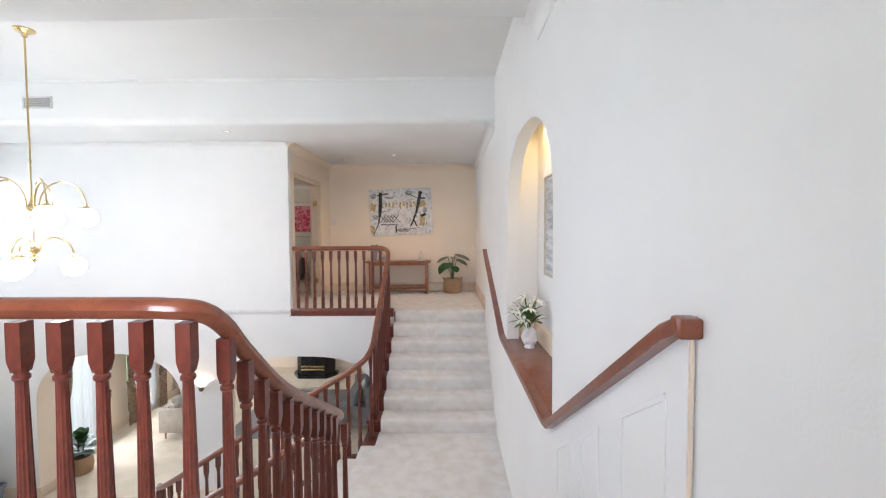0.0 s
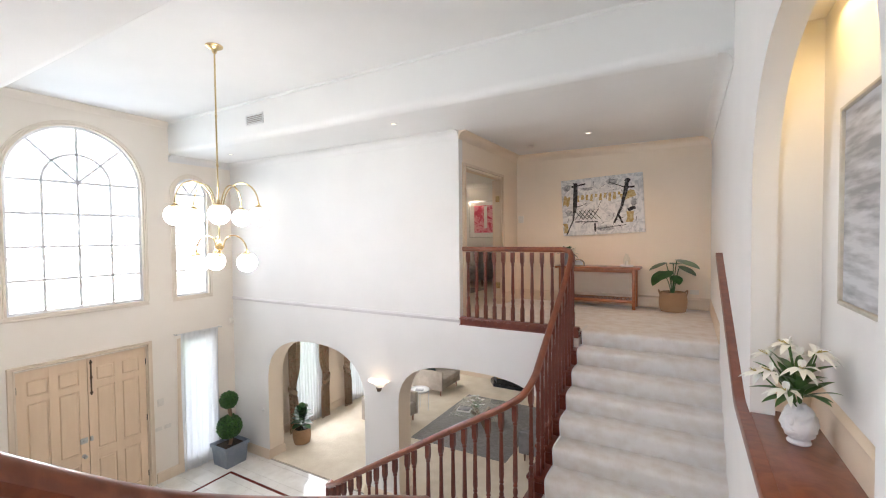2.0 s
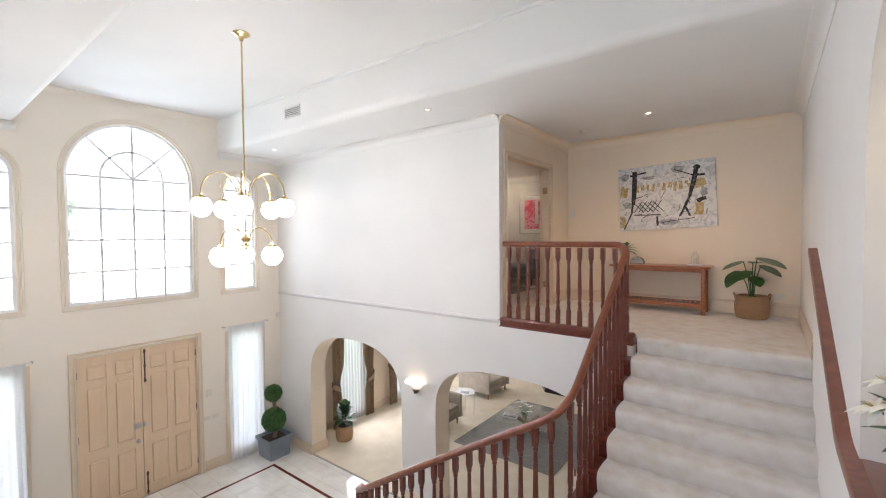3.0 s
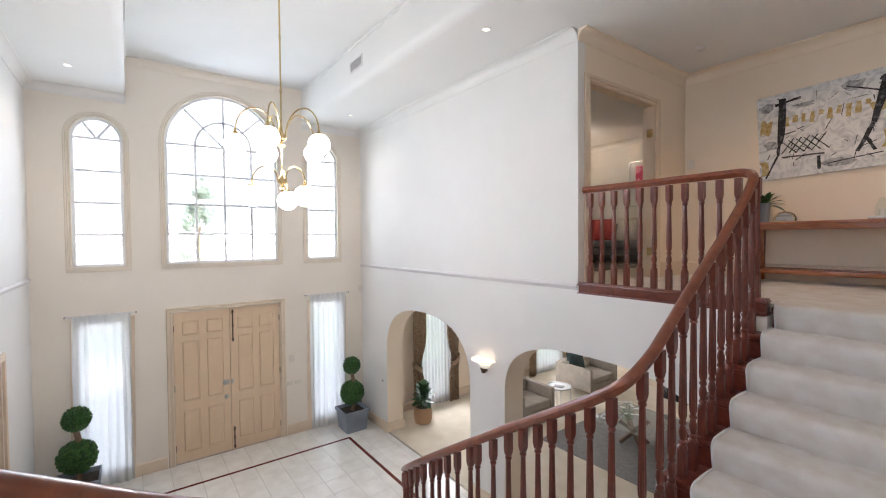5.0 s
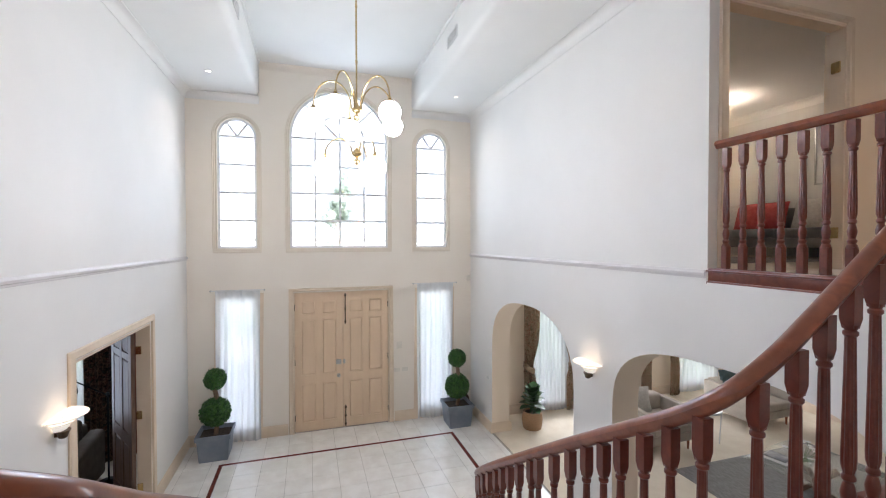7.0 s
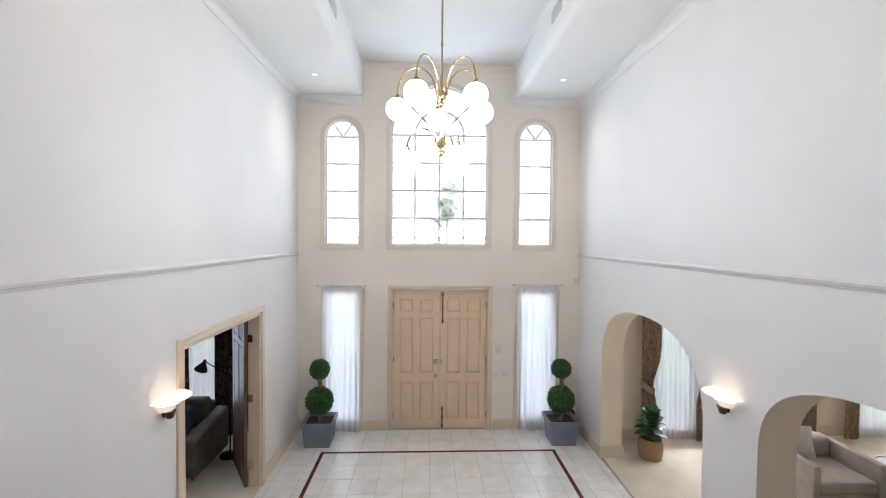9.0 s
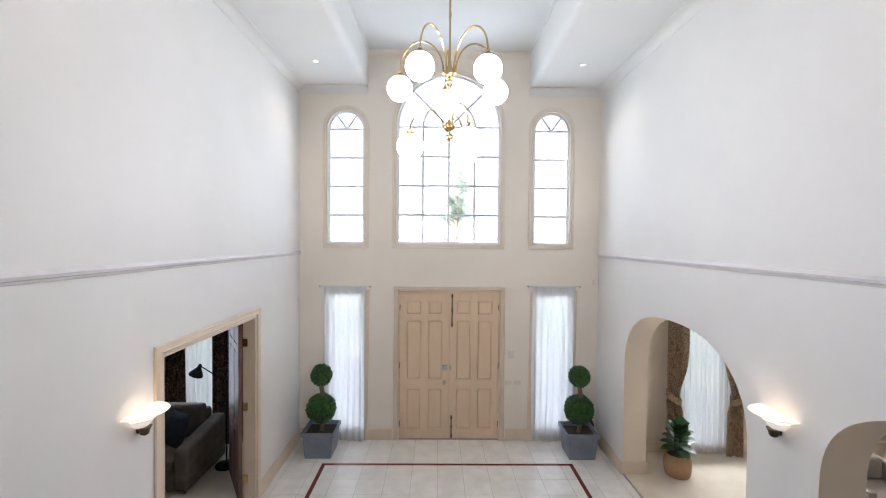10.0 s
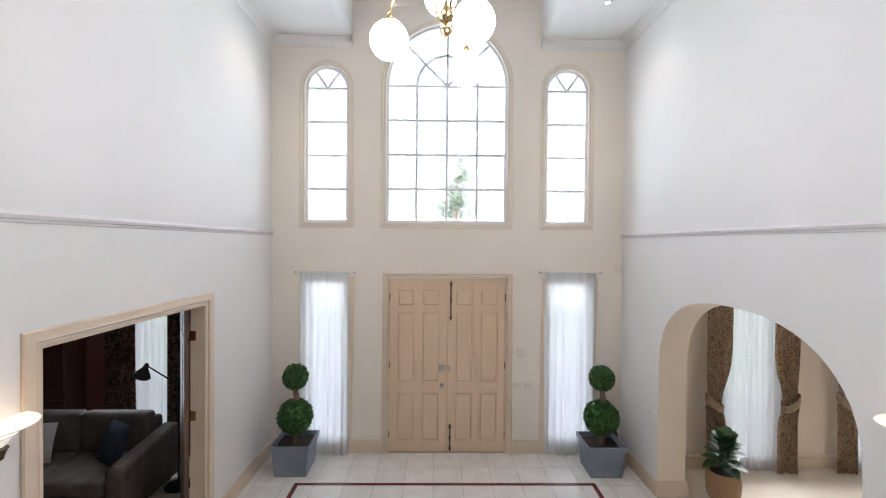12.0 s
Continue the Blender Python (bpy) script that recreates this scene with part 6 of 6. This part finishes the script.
for i in range(22):
    a, el = i * 2.4, rnd.uniform(0.2, 1.2)
    bm = bmesh.new()
    leaf_blade(bm, (0, 0, 0.08), (math.cos(a) * math.cos(el), math.sin(a) * math.cos(el), math.sin(el)), rnd.uniform(0.12, 0.17), 0.024, 0.40, 0.2, 6, True)
    part("leaf", bm, M["leaf"], ob)


# ---- seating ----
def cushion(parent_name, label, place, turn, lean, w, h, mat, seed, thick=0.14):
    ob = thing(parent_name, label, "cushion", "", place, turn)
    bm = bmesh.new()
    n = 9
    for side in (1, -1):
        grid = []
        for j in range(n + 1):
            row = []
            for i in range(n + 1):
                u, v = i / n * 2 - 1, j / n * 2 - 1
                bulge = max(0.0, (1 - abs(u) ** 2.4) * (1 - abs(v) ** 2.4)) ** 0.55
                pin = 1 - 0.07 * (1 - abs(u)) * 0 - 0.06 * (abs(v) < 1) * (1 - v * v) * abs(u) ** 6 - 0.06 * (1 - u * u) * abs(v) ** 6 * 0
                row.append(bm.verts.new((u * w / 2 * pin, side * bulge * thick / 2 + 0.006 * noise.noise(Vector((u * 3 + seed, v * 3, side))), (v + 1) * h / 2)))
            grid.append(row)
        for a, b in zip(grid, grid[1:]):
            for i in range(n):
                f = (a[i], a[i + 1], b[i + 1], b[i])
                bm.faces.new(f if side < 0 else f[::-1])
    bmesh.ops.remove_doubles(bm, verts=bm.verts, dist=1e-4)
    c = part("cover", bm, mat, ob)
    c.matrix_basis = pose(0, 0, 0, lean, 0, 0)
    return ob


def sofa(label, category, place, turn, wide, deep, mat, seats, arm=0.10, arm_h=0.60, back_h=0.72, leg_mat="walnut", soft=False, name="sofa", group=""):
    """Boxy upholstered seat, front towards local -y; x across, centred."""
    ob = thing(name, label, category, group, place, turn)
    r = 0.05 if soft else 0.018
    lh = 0.16 if not soft else 0.06
    part("base", block(-wide / 2 + 0.02, wide / 2 - 0.02, -deep / 2 + 0.03, deep / 2 - 0.02, lh, 0.30, r * 0.8), mat, ob)
    for s in (-1, 1):
        x = s * (wide / 2 - arm / 2)
        a = block(x - arm / 2, x + arm / 2, -deep / 2, deep / 2, lh, arm_h, r, 3)
        if soft:
            for v in a.verts:
                if v.co.z > arm_h - 0.12:
                    v.co.z += 0.10 * (v.co.y / deep + 0.5)
        part("arm", a, mat, ob)
    part("backrest", block(-wide / 2 + arm, wide / 2 - arm, deep / 2 - 0.14, deep / 2, lh, back_h, r, 3), mat, ob)
    inner = wide - 2 * arm
    for i in range(seats):
        x0 = -inner / 2 + inner * i / seats
        x1 = x0 + inner / seats
        part("seat_cushion", block(x0 + 0.004, x1 - 0.004, -deep / 2 + 0.01, deep / 2 - 0.15, 0.30, 0.45, 0.04, 3), mat, ob)
        b = block(x0 + 0.006, x1 - 0.006, deep / 2 - 0.30, deep / 2 - 0.13, 0.44, back_h + (0.10 if soft else 0.03), 0.05, 3)
        part("back_cushion", b, mat, ob)
    for x in (-wide / 2 + 0.09, wide / 2 - 0.09):
        for y in (-deep / 2 + 0.09, deep / 2 - 0.09):
            part("leg", lathe(bmesh.new(), [(0.014, 0), (0.024, lh + 0.01)], 10, at=(x, y, 0)), M[leg_mat], ob, "tapered timber leg")
    return ob


# living room
sofa("putty upholstered armchair with square arms on the carpet", "armchair", (-5.36, 9.35, 0.012), 90, 0.92, 0.92, M["pale_sofa"], 1, 0.09, 0.66, 0.68, "oak", name="armchair", group="putty armchairs")
sofa("putty upholstered armchair with square arms and cushions", "armchair", (-5.55, 11.75, 0.012), 90, 1.05, 0.95, M["pale_sofa"], 1, 0.09, 0.66, 0.68, "oak", name="armchair", group="putty armchairs")
sofa("grey upholstered sofa with dark cushions facing the rug", "sofa", (-1.75, 10.25, 0.012), -90, 2.2, 0.95, M["grey_sofa"], 3, 0.11, 0.58, 0.74, "walnut")
cushion("cushion", "cream textured cushion on the armchair", (-5.50, 9.25, 0.45), 78, -18, 0.42, 0.42, M["cream_cushion"], 1)
cushion("cushion", "dark teal cushion on the armchair", (-5.62, 11.52, 0.45), 70, -18, 0.46, 0.46, M["teal"], 2)
cushion("cushion", "cream cushion on the armchair", (-5.74, 11.92, 0.45), 95, -16, 0.44, 0.44, M["cream_cushion"], 3)
for y, mat, lab, sd in ((9.55, "teal", "dark teal cushion on the grey sofa", 4), (9.95, "cream_cushion", "cream cushion on the grey sofa", 5), (10.9, "teal", "dark teal cushion on the grey sofa", 6)):
    cushion("cushion", lab, (-1.86, y, 0.45), -85 + sd, -18, 0.46, 0.46, M[mat], sd)
structure("rug", block(-4.55, -2.42, 8.98, 11.75, 0.012, 0.024, 0.004), M["rug"], "grey flat-woven wool rug").pop("kind")
tagged(bpy.data.objects["rug"], category="rug")

ob = thing("coffee_table", "glass-topped coffee table with crossed timber legs on the rug", "table", "", (-3.47, 10.14, 0.024), 9)
part("tabletop", block(-0.54, 0.54, -0.58, 0.58, 0.405, 0.42, 0.005), M["table_glass"], ob, "thick clear glass top")
for a in (40, -40):
    for s in (-1, 1):
        m = Matrix.Translation((0, 0, 0.2)) @ Matrix.Rotation(radians(a), 4, "Z") @ Matrix.Rotation(radians(52 * s), 4, "Y")
        part("leg", box(bmesh.new(), -0.03, 0.03, -0.035, 0.035, -0.31, 0.31, 0.006, 2, m), M["walnut"], ob, "crossed dark timber leg")
ob = thing("glass_bowl", "clear glass bowl vase on the coffee table", "vase", "", (-3.5, 9.98, 0.444))
part("bowl", lathe(bmesh.new(), [(0.05, 0), (0.09, 0.03), (0.11, 0.09), (0.095, 0.15), (0.08, 0.17), (0.075, 0.17), (0.09, 0.15), (0.102, 0.09), (0.08, 0.035), (0.04, 0.01)], 24), M["table_glass"], ob)
ob = thing("flower_bunch", "bunch of small white flowers in the glass bowl", "flowers", "", (-3.5, 9.98, 0.5))
rnd = random.Random(11)
for i in range(16):
    a, el = i * 2.4, rnd.uniform(0.5, 1.4)
    tip = Vector((math.cos(a) * math.cos(el), math.sin(a) * math.cos(el), math.sin(el))) * rnd.uniform(0.2, 0.28)
    bm = tube(bmesh.new(), [(0, 0, 0), tip * 0.6, tip], 0.003, 5)
    st = part("stem", bm, M["lily_leaf"], ob)
    bm = bmesh.new()
    for k in range(7):
        leaf_blade(bm, tip, (math.cos(k * 0.9), math.sin(k * 0.9), 0.5), 0.045, 0.016, 0.4, 0.2, 4)
    part("flower", bm, M["petal"], st)
ob = thing("book_stack", "two books lying on the coffee table", "books", "", (-3.72, 9.85, 0.444), 12)
part("book", block(-0.15, 0.15, -0.11, 0.11, 0.0, 0.03, 0.004, 1), M["mat_board"], ob)
part("book", block(-0.12, 0.13, -0.10, 0.09, 0.03, 0.052, 0.004, 1), M["book"], ob)

ob = thing("side_table", "round white side table with thin legs beside the armchair", "table", "", (-5.15, 10.25, 0.012))
part("tabletop", lathe(bmesh.new(), [(0.23, 0.50), (0.25, 0.503), (0.25, 0.53), (0.235, 0.53), (0.23, 0.515), (0.0, 0.515)], 32), M["white_metal"], ob)
for a in (0.5, 2.07, 3.64, 5.21):
    part("leg", tube(bmesh.new(), [(0.21 * math.cos(a), 0.21 * math.sin(a), 0), (0.235 * math.cos(a), 0.235 * math.sin(a), 0.505)], 0.009, 8), M["white_metal"], ob)
ob = thing("magazine", "magazine on the round side table", "magazine", "", (-5.13, 10.23, 0.527), 25)
part("cover", block(-0.10, 0.10, -0.07, 0.07, 0, 0.012, 0.002, 1), M["book"], ob)

ob = thing("fireplace", "black fireplace with a gold-lined opening on a low hearth", "fireplace")
bm = slab([(-4.45, 12.98), (-4.22, 12.64), (-3.38, 12.64), (-3.15, 12.98), (-3.15, 13.2), (-4.45, 13.2)], [], along_z, 0.012, 0.10)
part("hearth", bm, M["black_stone"], ob, "black stone hearth")
bm = slab([(-4.35, 13.0), (-4.15, 12.72), (-3.45, 12.72), (-3.25, 13.0), (-3.25, 13.2), (-4.35, 13.2)], [], along_z, 0.10, 0.95)
part("firebox", bm, M["dark_metal"], ob, "black metal firebox")
for z in (0.24, 0.33):
    part("trim_bar", block(-4.14, -3.46, 12.69, 12.72, z, z + 0.05, 0.003, 1), M["brass"], ob, "brass bar")

# study
sofa("charcoal upholstered sofa with rolled soft arms", "sofa", (-6.38, 0.20, 0.008), 90, 2.0, 0.98, M["dark_sofa"], 2, 0.2, 0.60, 0.80, "walnut", True)
cushion("cushion", "dark navy cushion on the charcoal sofa", (-6.30, 0.72, 0.46), 60, -20, 0.46, 0.44, M["navy"], 9)
cushion("cushion", "cream ribbed cushion on the charcoal sofa", (-6.28, -0.12, 0.46), 100, -18, 0.44, 0.42, M["cream_cushion"], 10)
ob = thing("floor_lamp", "black metal reading lamp with a tilted shade beside the sofa", "lamp", "", (-6.65, 1.31, 0.008))
part("base", lathe(bmesh.new(), [(0.15, 0), (0.15, 0.02), (0.05, 0.035), (0.015, 0.05)], 24), M["dark_metal"], ob)
part("pole", tube(bmesh.new(), [(0, 0, 0.03), (0, 0, 1.26)], 0.012, 8), M["dark_metal"], ob)
part("joint", lathe(bmesh.new(), [(0.008, 1.20), (0.02, 1.21), (0.02, 1.25), (0.008, 1.26)], 12), M["dark_metal"], ob)
arm = part("arm", tube(bmesh.new(), [(0.0, 0.03, 1.20), (0.02, -0.15, 1.32), (0.04, -0.34, 1.45)], 0.009, 8), M["dark_metal"], ob)
part("shade", lathe(bmesh.new(), [(0.022, 0.03), (0.03, -0.02), (0.05, -0.05), (0.088, -0.11), (0.098, -0.135), (0.092, -0.135), (0.046, -0.05)], 20, m=Matrix.Translation((0.04, -0.36, 1.45)) @ Matrix.Rotation(radians(-24), 4, "X"), caps=False), M["dark_metal"], arm, "black metal bell shade")
ob = thing("bookcase", "dark red timber panelled cabinet against the study wall", "cabinet")
bm = block(-7.48, -7.15, -1.95, -0.45, 0.008, 2.3, 0.006)
part("body", bm, M["timber_panel"], ob, "", False)
for i in range(3):
    y0 = -1.93 + i * 0.495
    for z0, z1 in ((0.1, 0.85), (0.92, 2.2)):
        p = block(-7.15, -7.135, y0, y0 + 0.475, z0, z1, 0.004, 1)
        box(p, -7.135, -7.125, y0 + 0.06, y0 + 0.415, z0 + 0.06, z1 - 0.06, 0.004, 1)
        part("door", p, M["timber_panel"], ob, "", False)

# upper room
moulding("cornice_upper", [(-7.15, 7.09, 5.62), (-7.15, 11.7, 5.62), (-2.42, 11.7, 5.62)], COVE, M["wall"], "white plaster cornice")
sofa("grey upholstered sofa with red cushions against the upper room wall", "sofa", (-4.75, 11.15, Z2), 0, 2.3, 0.92, M["grey_sofa"], 3, 0.12, 0.60, 0.76)
for x, mat, lab, sd in ((-5.15, "red_cushion", "red cushion on the grey sofa", 12), (-5.55, "cream_cushion", "pale cushion on the grey sofa", 13), (-4.2, "cream_cushion", "pale grey cushion on the grey sofa", 14), (-4.75, "red_cushion", "red cushion on the grey sofa", 15)):
    cushion("cushion", lab, (x, 11.12, Z2 + 0.45), sd - 12, -16, 0.46, 0.46, M[mat], sd)
ob = thing("side_table", "small timber side table beside the grey sofa", "table", "", (-6.25, 11.2, Z2))
part("tabletop", block(-0.26, 0.26, -0.24, 0.24, 0.53, 0.56, 0.006), M["walnut"], ob)
for x in (-0.22, 0.22):
    for y in (-0.2, 0.2):
        part("leg", block(x - 0.018, x + 0.018, y - 0.018, y + 0.018, 0, 0.53, 0.003, 1), M["walnut"], ob)
ob = thing("table_lamp", "lit table lamp with a pale drum shade", "lamp", "", (-6.25, 11.2, Z2 + 0.56))
part("base", lathe(bmesh.new(), [(0.07, 0), (0.07, 0.015), (0.03, 0.03), (0.05, 0.10), (0.06, 0.18), (0.03, 0.27), (0.01, 0.30), (0.01, 0.42)], 20), M["ceramic"], ob)
part("shade", lathe(bmesh.new(), [(0.16, 0.38), (0.145, 0.64), (0.142, 0.64), (0.157, 0.38)], 28, caps=False), M["shade"], ob, "glowing cloth shade")
ob = thing("flower_arrangement", "bunch of dried red flowers in a pot on the side table", "flowers", "", (-6.08, 11.08, Z2 + 0.56))
part("pot", lathe(bmesh.new(), [(0.04, 0), (0.055, 0.06), (0.045, 0.11), (0.04, 0.11)], 16), M["ceramic"], ob)
rnd = random.Random(21)
for i in range(24):
    a, el = i * 2.4, rnd.uniform(0.3, 1.3)
    tip = Vector((math.cos(a) * math.cos(el), math.sin(a) * math.cos(el), math.sin(el))) * 0.16 + Vector((0, 0, 0.10))
    st = part("stem", tube(bmesh.new(), [(0, 0, 0.08), tip], 0.003, 5), M["lily_leaf"], ob)
    bm = bmesh.new()
    for k in range(5):
        leaf_blade(bm, tip, (math.cos(k * 1.25), math.sin(k * 1.25), 0.5), 0.04, 0.014, 0.4, 0.2, 4)
    part("flower", bm, M["red_cushion"], st)
tagged(finish("upper_room_rug", block(-6.2, -3.4, 8.6, 10.4, Z2, Z2 + 0.012, 0.003, 1), M["rug"]), "grey rug on the upper room floor", "rug")
ob = thing("ceiling_spotlight", "three-head brass ceiling light in the upper room", "ceiling light", "", (-5.0, 10.4, 5.62))
part("plate", lathe(bmesh.new(), [(0.07, 0), (0.07, -0.015), (0.03, -0.03), (0.01, -0.06)], 20), M["brass"], ob)
for a in (0.2, 2.3, 4.4):
    m = Matrix.Translation((0.09 * math.cos(a), 0.09 * math.sin(a), -0.07)) @ Matrix.Rotation(a, 4, "Z") @ Matrix.Rotation(radians(55), 4, "Y")
    part("head", lathe(bmesh.new(), [(0.015, 0.05), (0.03, 0.03), (0.04, -0.03), (0.042, -0.05), (0.036, -0.045), (0.001, -0.035)], 16, m=m), M["bulb"], ob, "lit glass head")


# Made-up window, never in view; it only frames the added fill lamp.
ob = tagged(thing("window_10", "added unseen window for the upper hall fill lamp", ""), kind="structure")
bm = bmesh.new()
for a, b, c, d in ((-1.45, -0.15, 3.8, 3.85), (-1.45, -0.15, 5.25, 5.3), (-1.45, -1.40, 3.85, 5.25), (-0.20, -0.15, 3.85, 5.25), (-0.82, -0.78, 3.85, 5.25)):
    box(bm, a, b, -0.70, -0.66, c, d)
part("window_frame", bm, M["window_white"], ob, "white painted sash", False)
pane = part("pane", block(-1.42, -0.18, -0.685, -0.68, 3.83, 5.27), M["glass"], ob)
pane.visible_shadow = False


# ---- outside, through the windows ----
def tree(x, y, h, seed):
    ob = thing("garden_tree", "leafy garden tree on the lawn before the house", "tree", "garden trees", (x, y, -0.12))
    rnd = random.Random(seed)
    bm = lathe(bmesh.new(), [(0.12, 0), (0.09, h * 0.2), (0.06, h * 0.45), (0.02, h * 0.9)], 9)
    for i in range(8):
        a, z = i * 1.1, h * (0.3 + 0.07 * i)
        tube(bm, [(0, 0, z), (0.2 * math.cos(a), 0.2 * math.sin(a), z + 0.2), (0.4 * math.cos(a), 0.4 * math.sin(a), z + 0.3)], 0.015, 6)
    part("trunk", bm, M["bark"], ob)
    clumps = []
    for _ in range(34):
        f = rnd.uniform(0.25, 1.0)
        clumps.append((Vector((rnd.gauss(0, 0.42) * (1.3 - f), rnd.gauss(0, 0.42) * (1.3 - f), h * f)), rnd.uniform(0.2, 0.38)))
    bm = bmesh.new()
    for c, r in clumps:
        for _ in range(110):
            d = Vector((rnd.gauss(0, 1), rnd.gauss(0, 1), rnd.gauss(0, 1))).normalized()
            p = c + d * r * rnd.random() ** 0.4
            u = d.orthogonal().normalized() * 0.06
            v = d.cross(u).normalized() * 0.09
            u.rotate(Matrix.Rotation(rnd.uniform(0, 6.28), 3, d))
            bm.faces.new([bm.verts.new(p - u), bm.verts.new(p + v), bm.verts.new(p + u), bm.verts.new(p - v)])
    part("crown", bm, M["tree_leaf"], ob)


tree(-15.0, 5.0, 5.9, 41)

ob = thing("neighbour_house", "white rendered single-storey house with a pale tiled roof across the street", "house")
part("wall", block(-33, -27, -22, 30, -0.12, 3.5), M["render"], ob, "white rendered wall", False)
part("roof", slab([(-33.15, 3.5), (-26.85, 3.5), (-26.85, 3.6), (-30, 4.6), (-33.15, 3.6)], [], lambda u, v, w: (u, w, v), -22.6, 30.6), M["roof"], ob, "pale tiled roof", False)
for y in (-12, -4, 4.5, 13, 21):
    w = part("window", block(-27.0, -26.94, y, y + 2.2, 1.0, 2.5), M["window_white"], ob, "white framed window")
    part("pane", block(-26.94, -26.93, y + 0.08, y + 2.12, 1.08, 2.42), M["glass"], w)
structure("road", slab(rect(-26, -22.5, -200, 200), [], along_z, -0.11, -0.07), M["paving"], "pale street beyond the garden")
ob = thing("garden_fence", "pale paling fence across the front garden", "fence")
bm = bmesh.new()
for z in (0.3, 1.0):
    box(bm, -22.06, -22.0, -12, 24, z, z + 0.08)
part("rail", bm, M["fence"], ob)
first = None
for i in range(90):
    y = -12 + i * 0.4
    if first is None:
        first = part("paling", block(-22.0, -21.97, -0.15, 0.15, -0.12, 1.35), M["fence"], ob)
        first.matrix_basis = Matrix.Translation((0, y, 0))
    else:
        share("paling", first, ob, Matrix.Translation((0, y, 0)))

# ---- tiled floor ----
floor = structure("floor", slab(rect(XF - 0.22, XW, 1.75, 7.0), [], along_z, -0.1, -0.003), M["grout"], "white tiled hall floor with an oxblood border")


def cuts(a, b, start, pitch):
    lines = [a]
    k = math.ceil((a + 0.03 - start) / pitch)
    while start + k * pitch < b - 0.03:
        lines.append(start + k * pitch)
        k += 1
    return list(zip(lines, lines[1:] + [b]))


def tile(x0, x1, y0, y1, mat, name):
    ob = part(name, block(x0 + 0.002, x1 - 0.002, y0 + 0.002, y1 - 0.002, -0.008, 0.0, 0.0015, 1), mat, floor, "", False)


B0, B1, BX, BW = 2.66, 6.345, -6.74, 0.055
for x0, x1 in ((XF, -7.10), (-7.10, BX)):
    for y0, y1 in cuts(YS, YN, 3.27, 0.36):
        tile(x0, x1, y0, y1, M["tile"], "tile")
tile(BX, BX + BW, B0, B1, M["border"], "border_tile")
for x0, x1 in cuts(BX, -0.75, BX + BW, 0.36):
    if x1 - x0 < 0.1:
        x0, x1 = BX, BX + BW
    if x0 < -2.4:
        for y in (B0, B1 - BW):
            if x0 > BX + 0.01:
                tile(x0, x1, y, y + BW, M["border"], "border_tile")
    for lo, hi in ((YS, B0), (B0 + BW, B1 - BW), (B1, YN)):
        if lo == B0 + BW and x0 < BX + 0.01:
            continue
        for y0, y1 in cuts(lo, hi, 3.27, 0.36):
            tile(x0, x1, y0, y1, M["tile"], "tile")
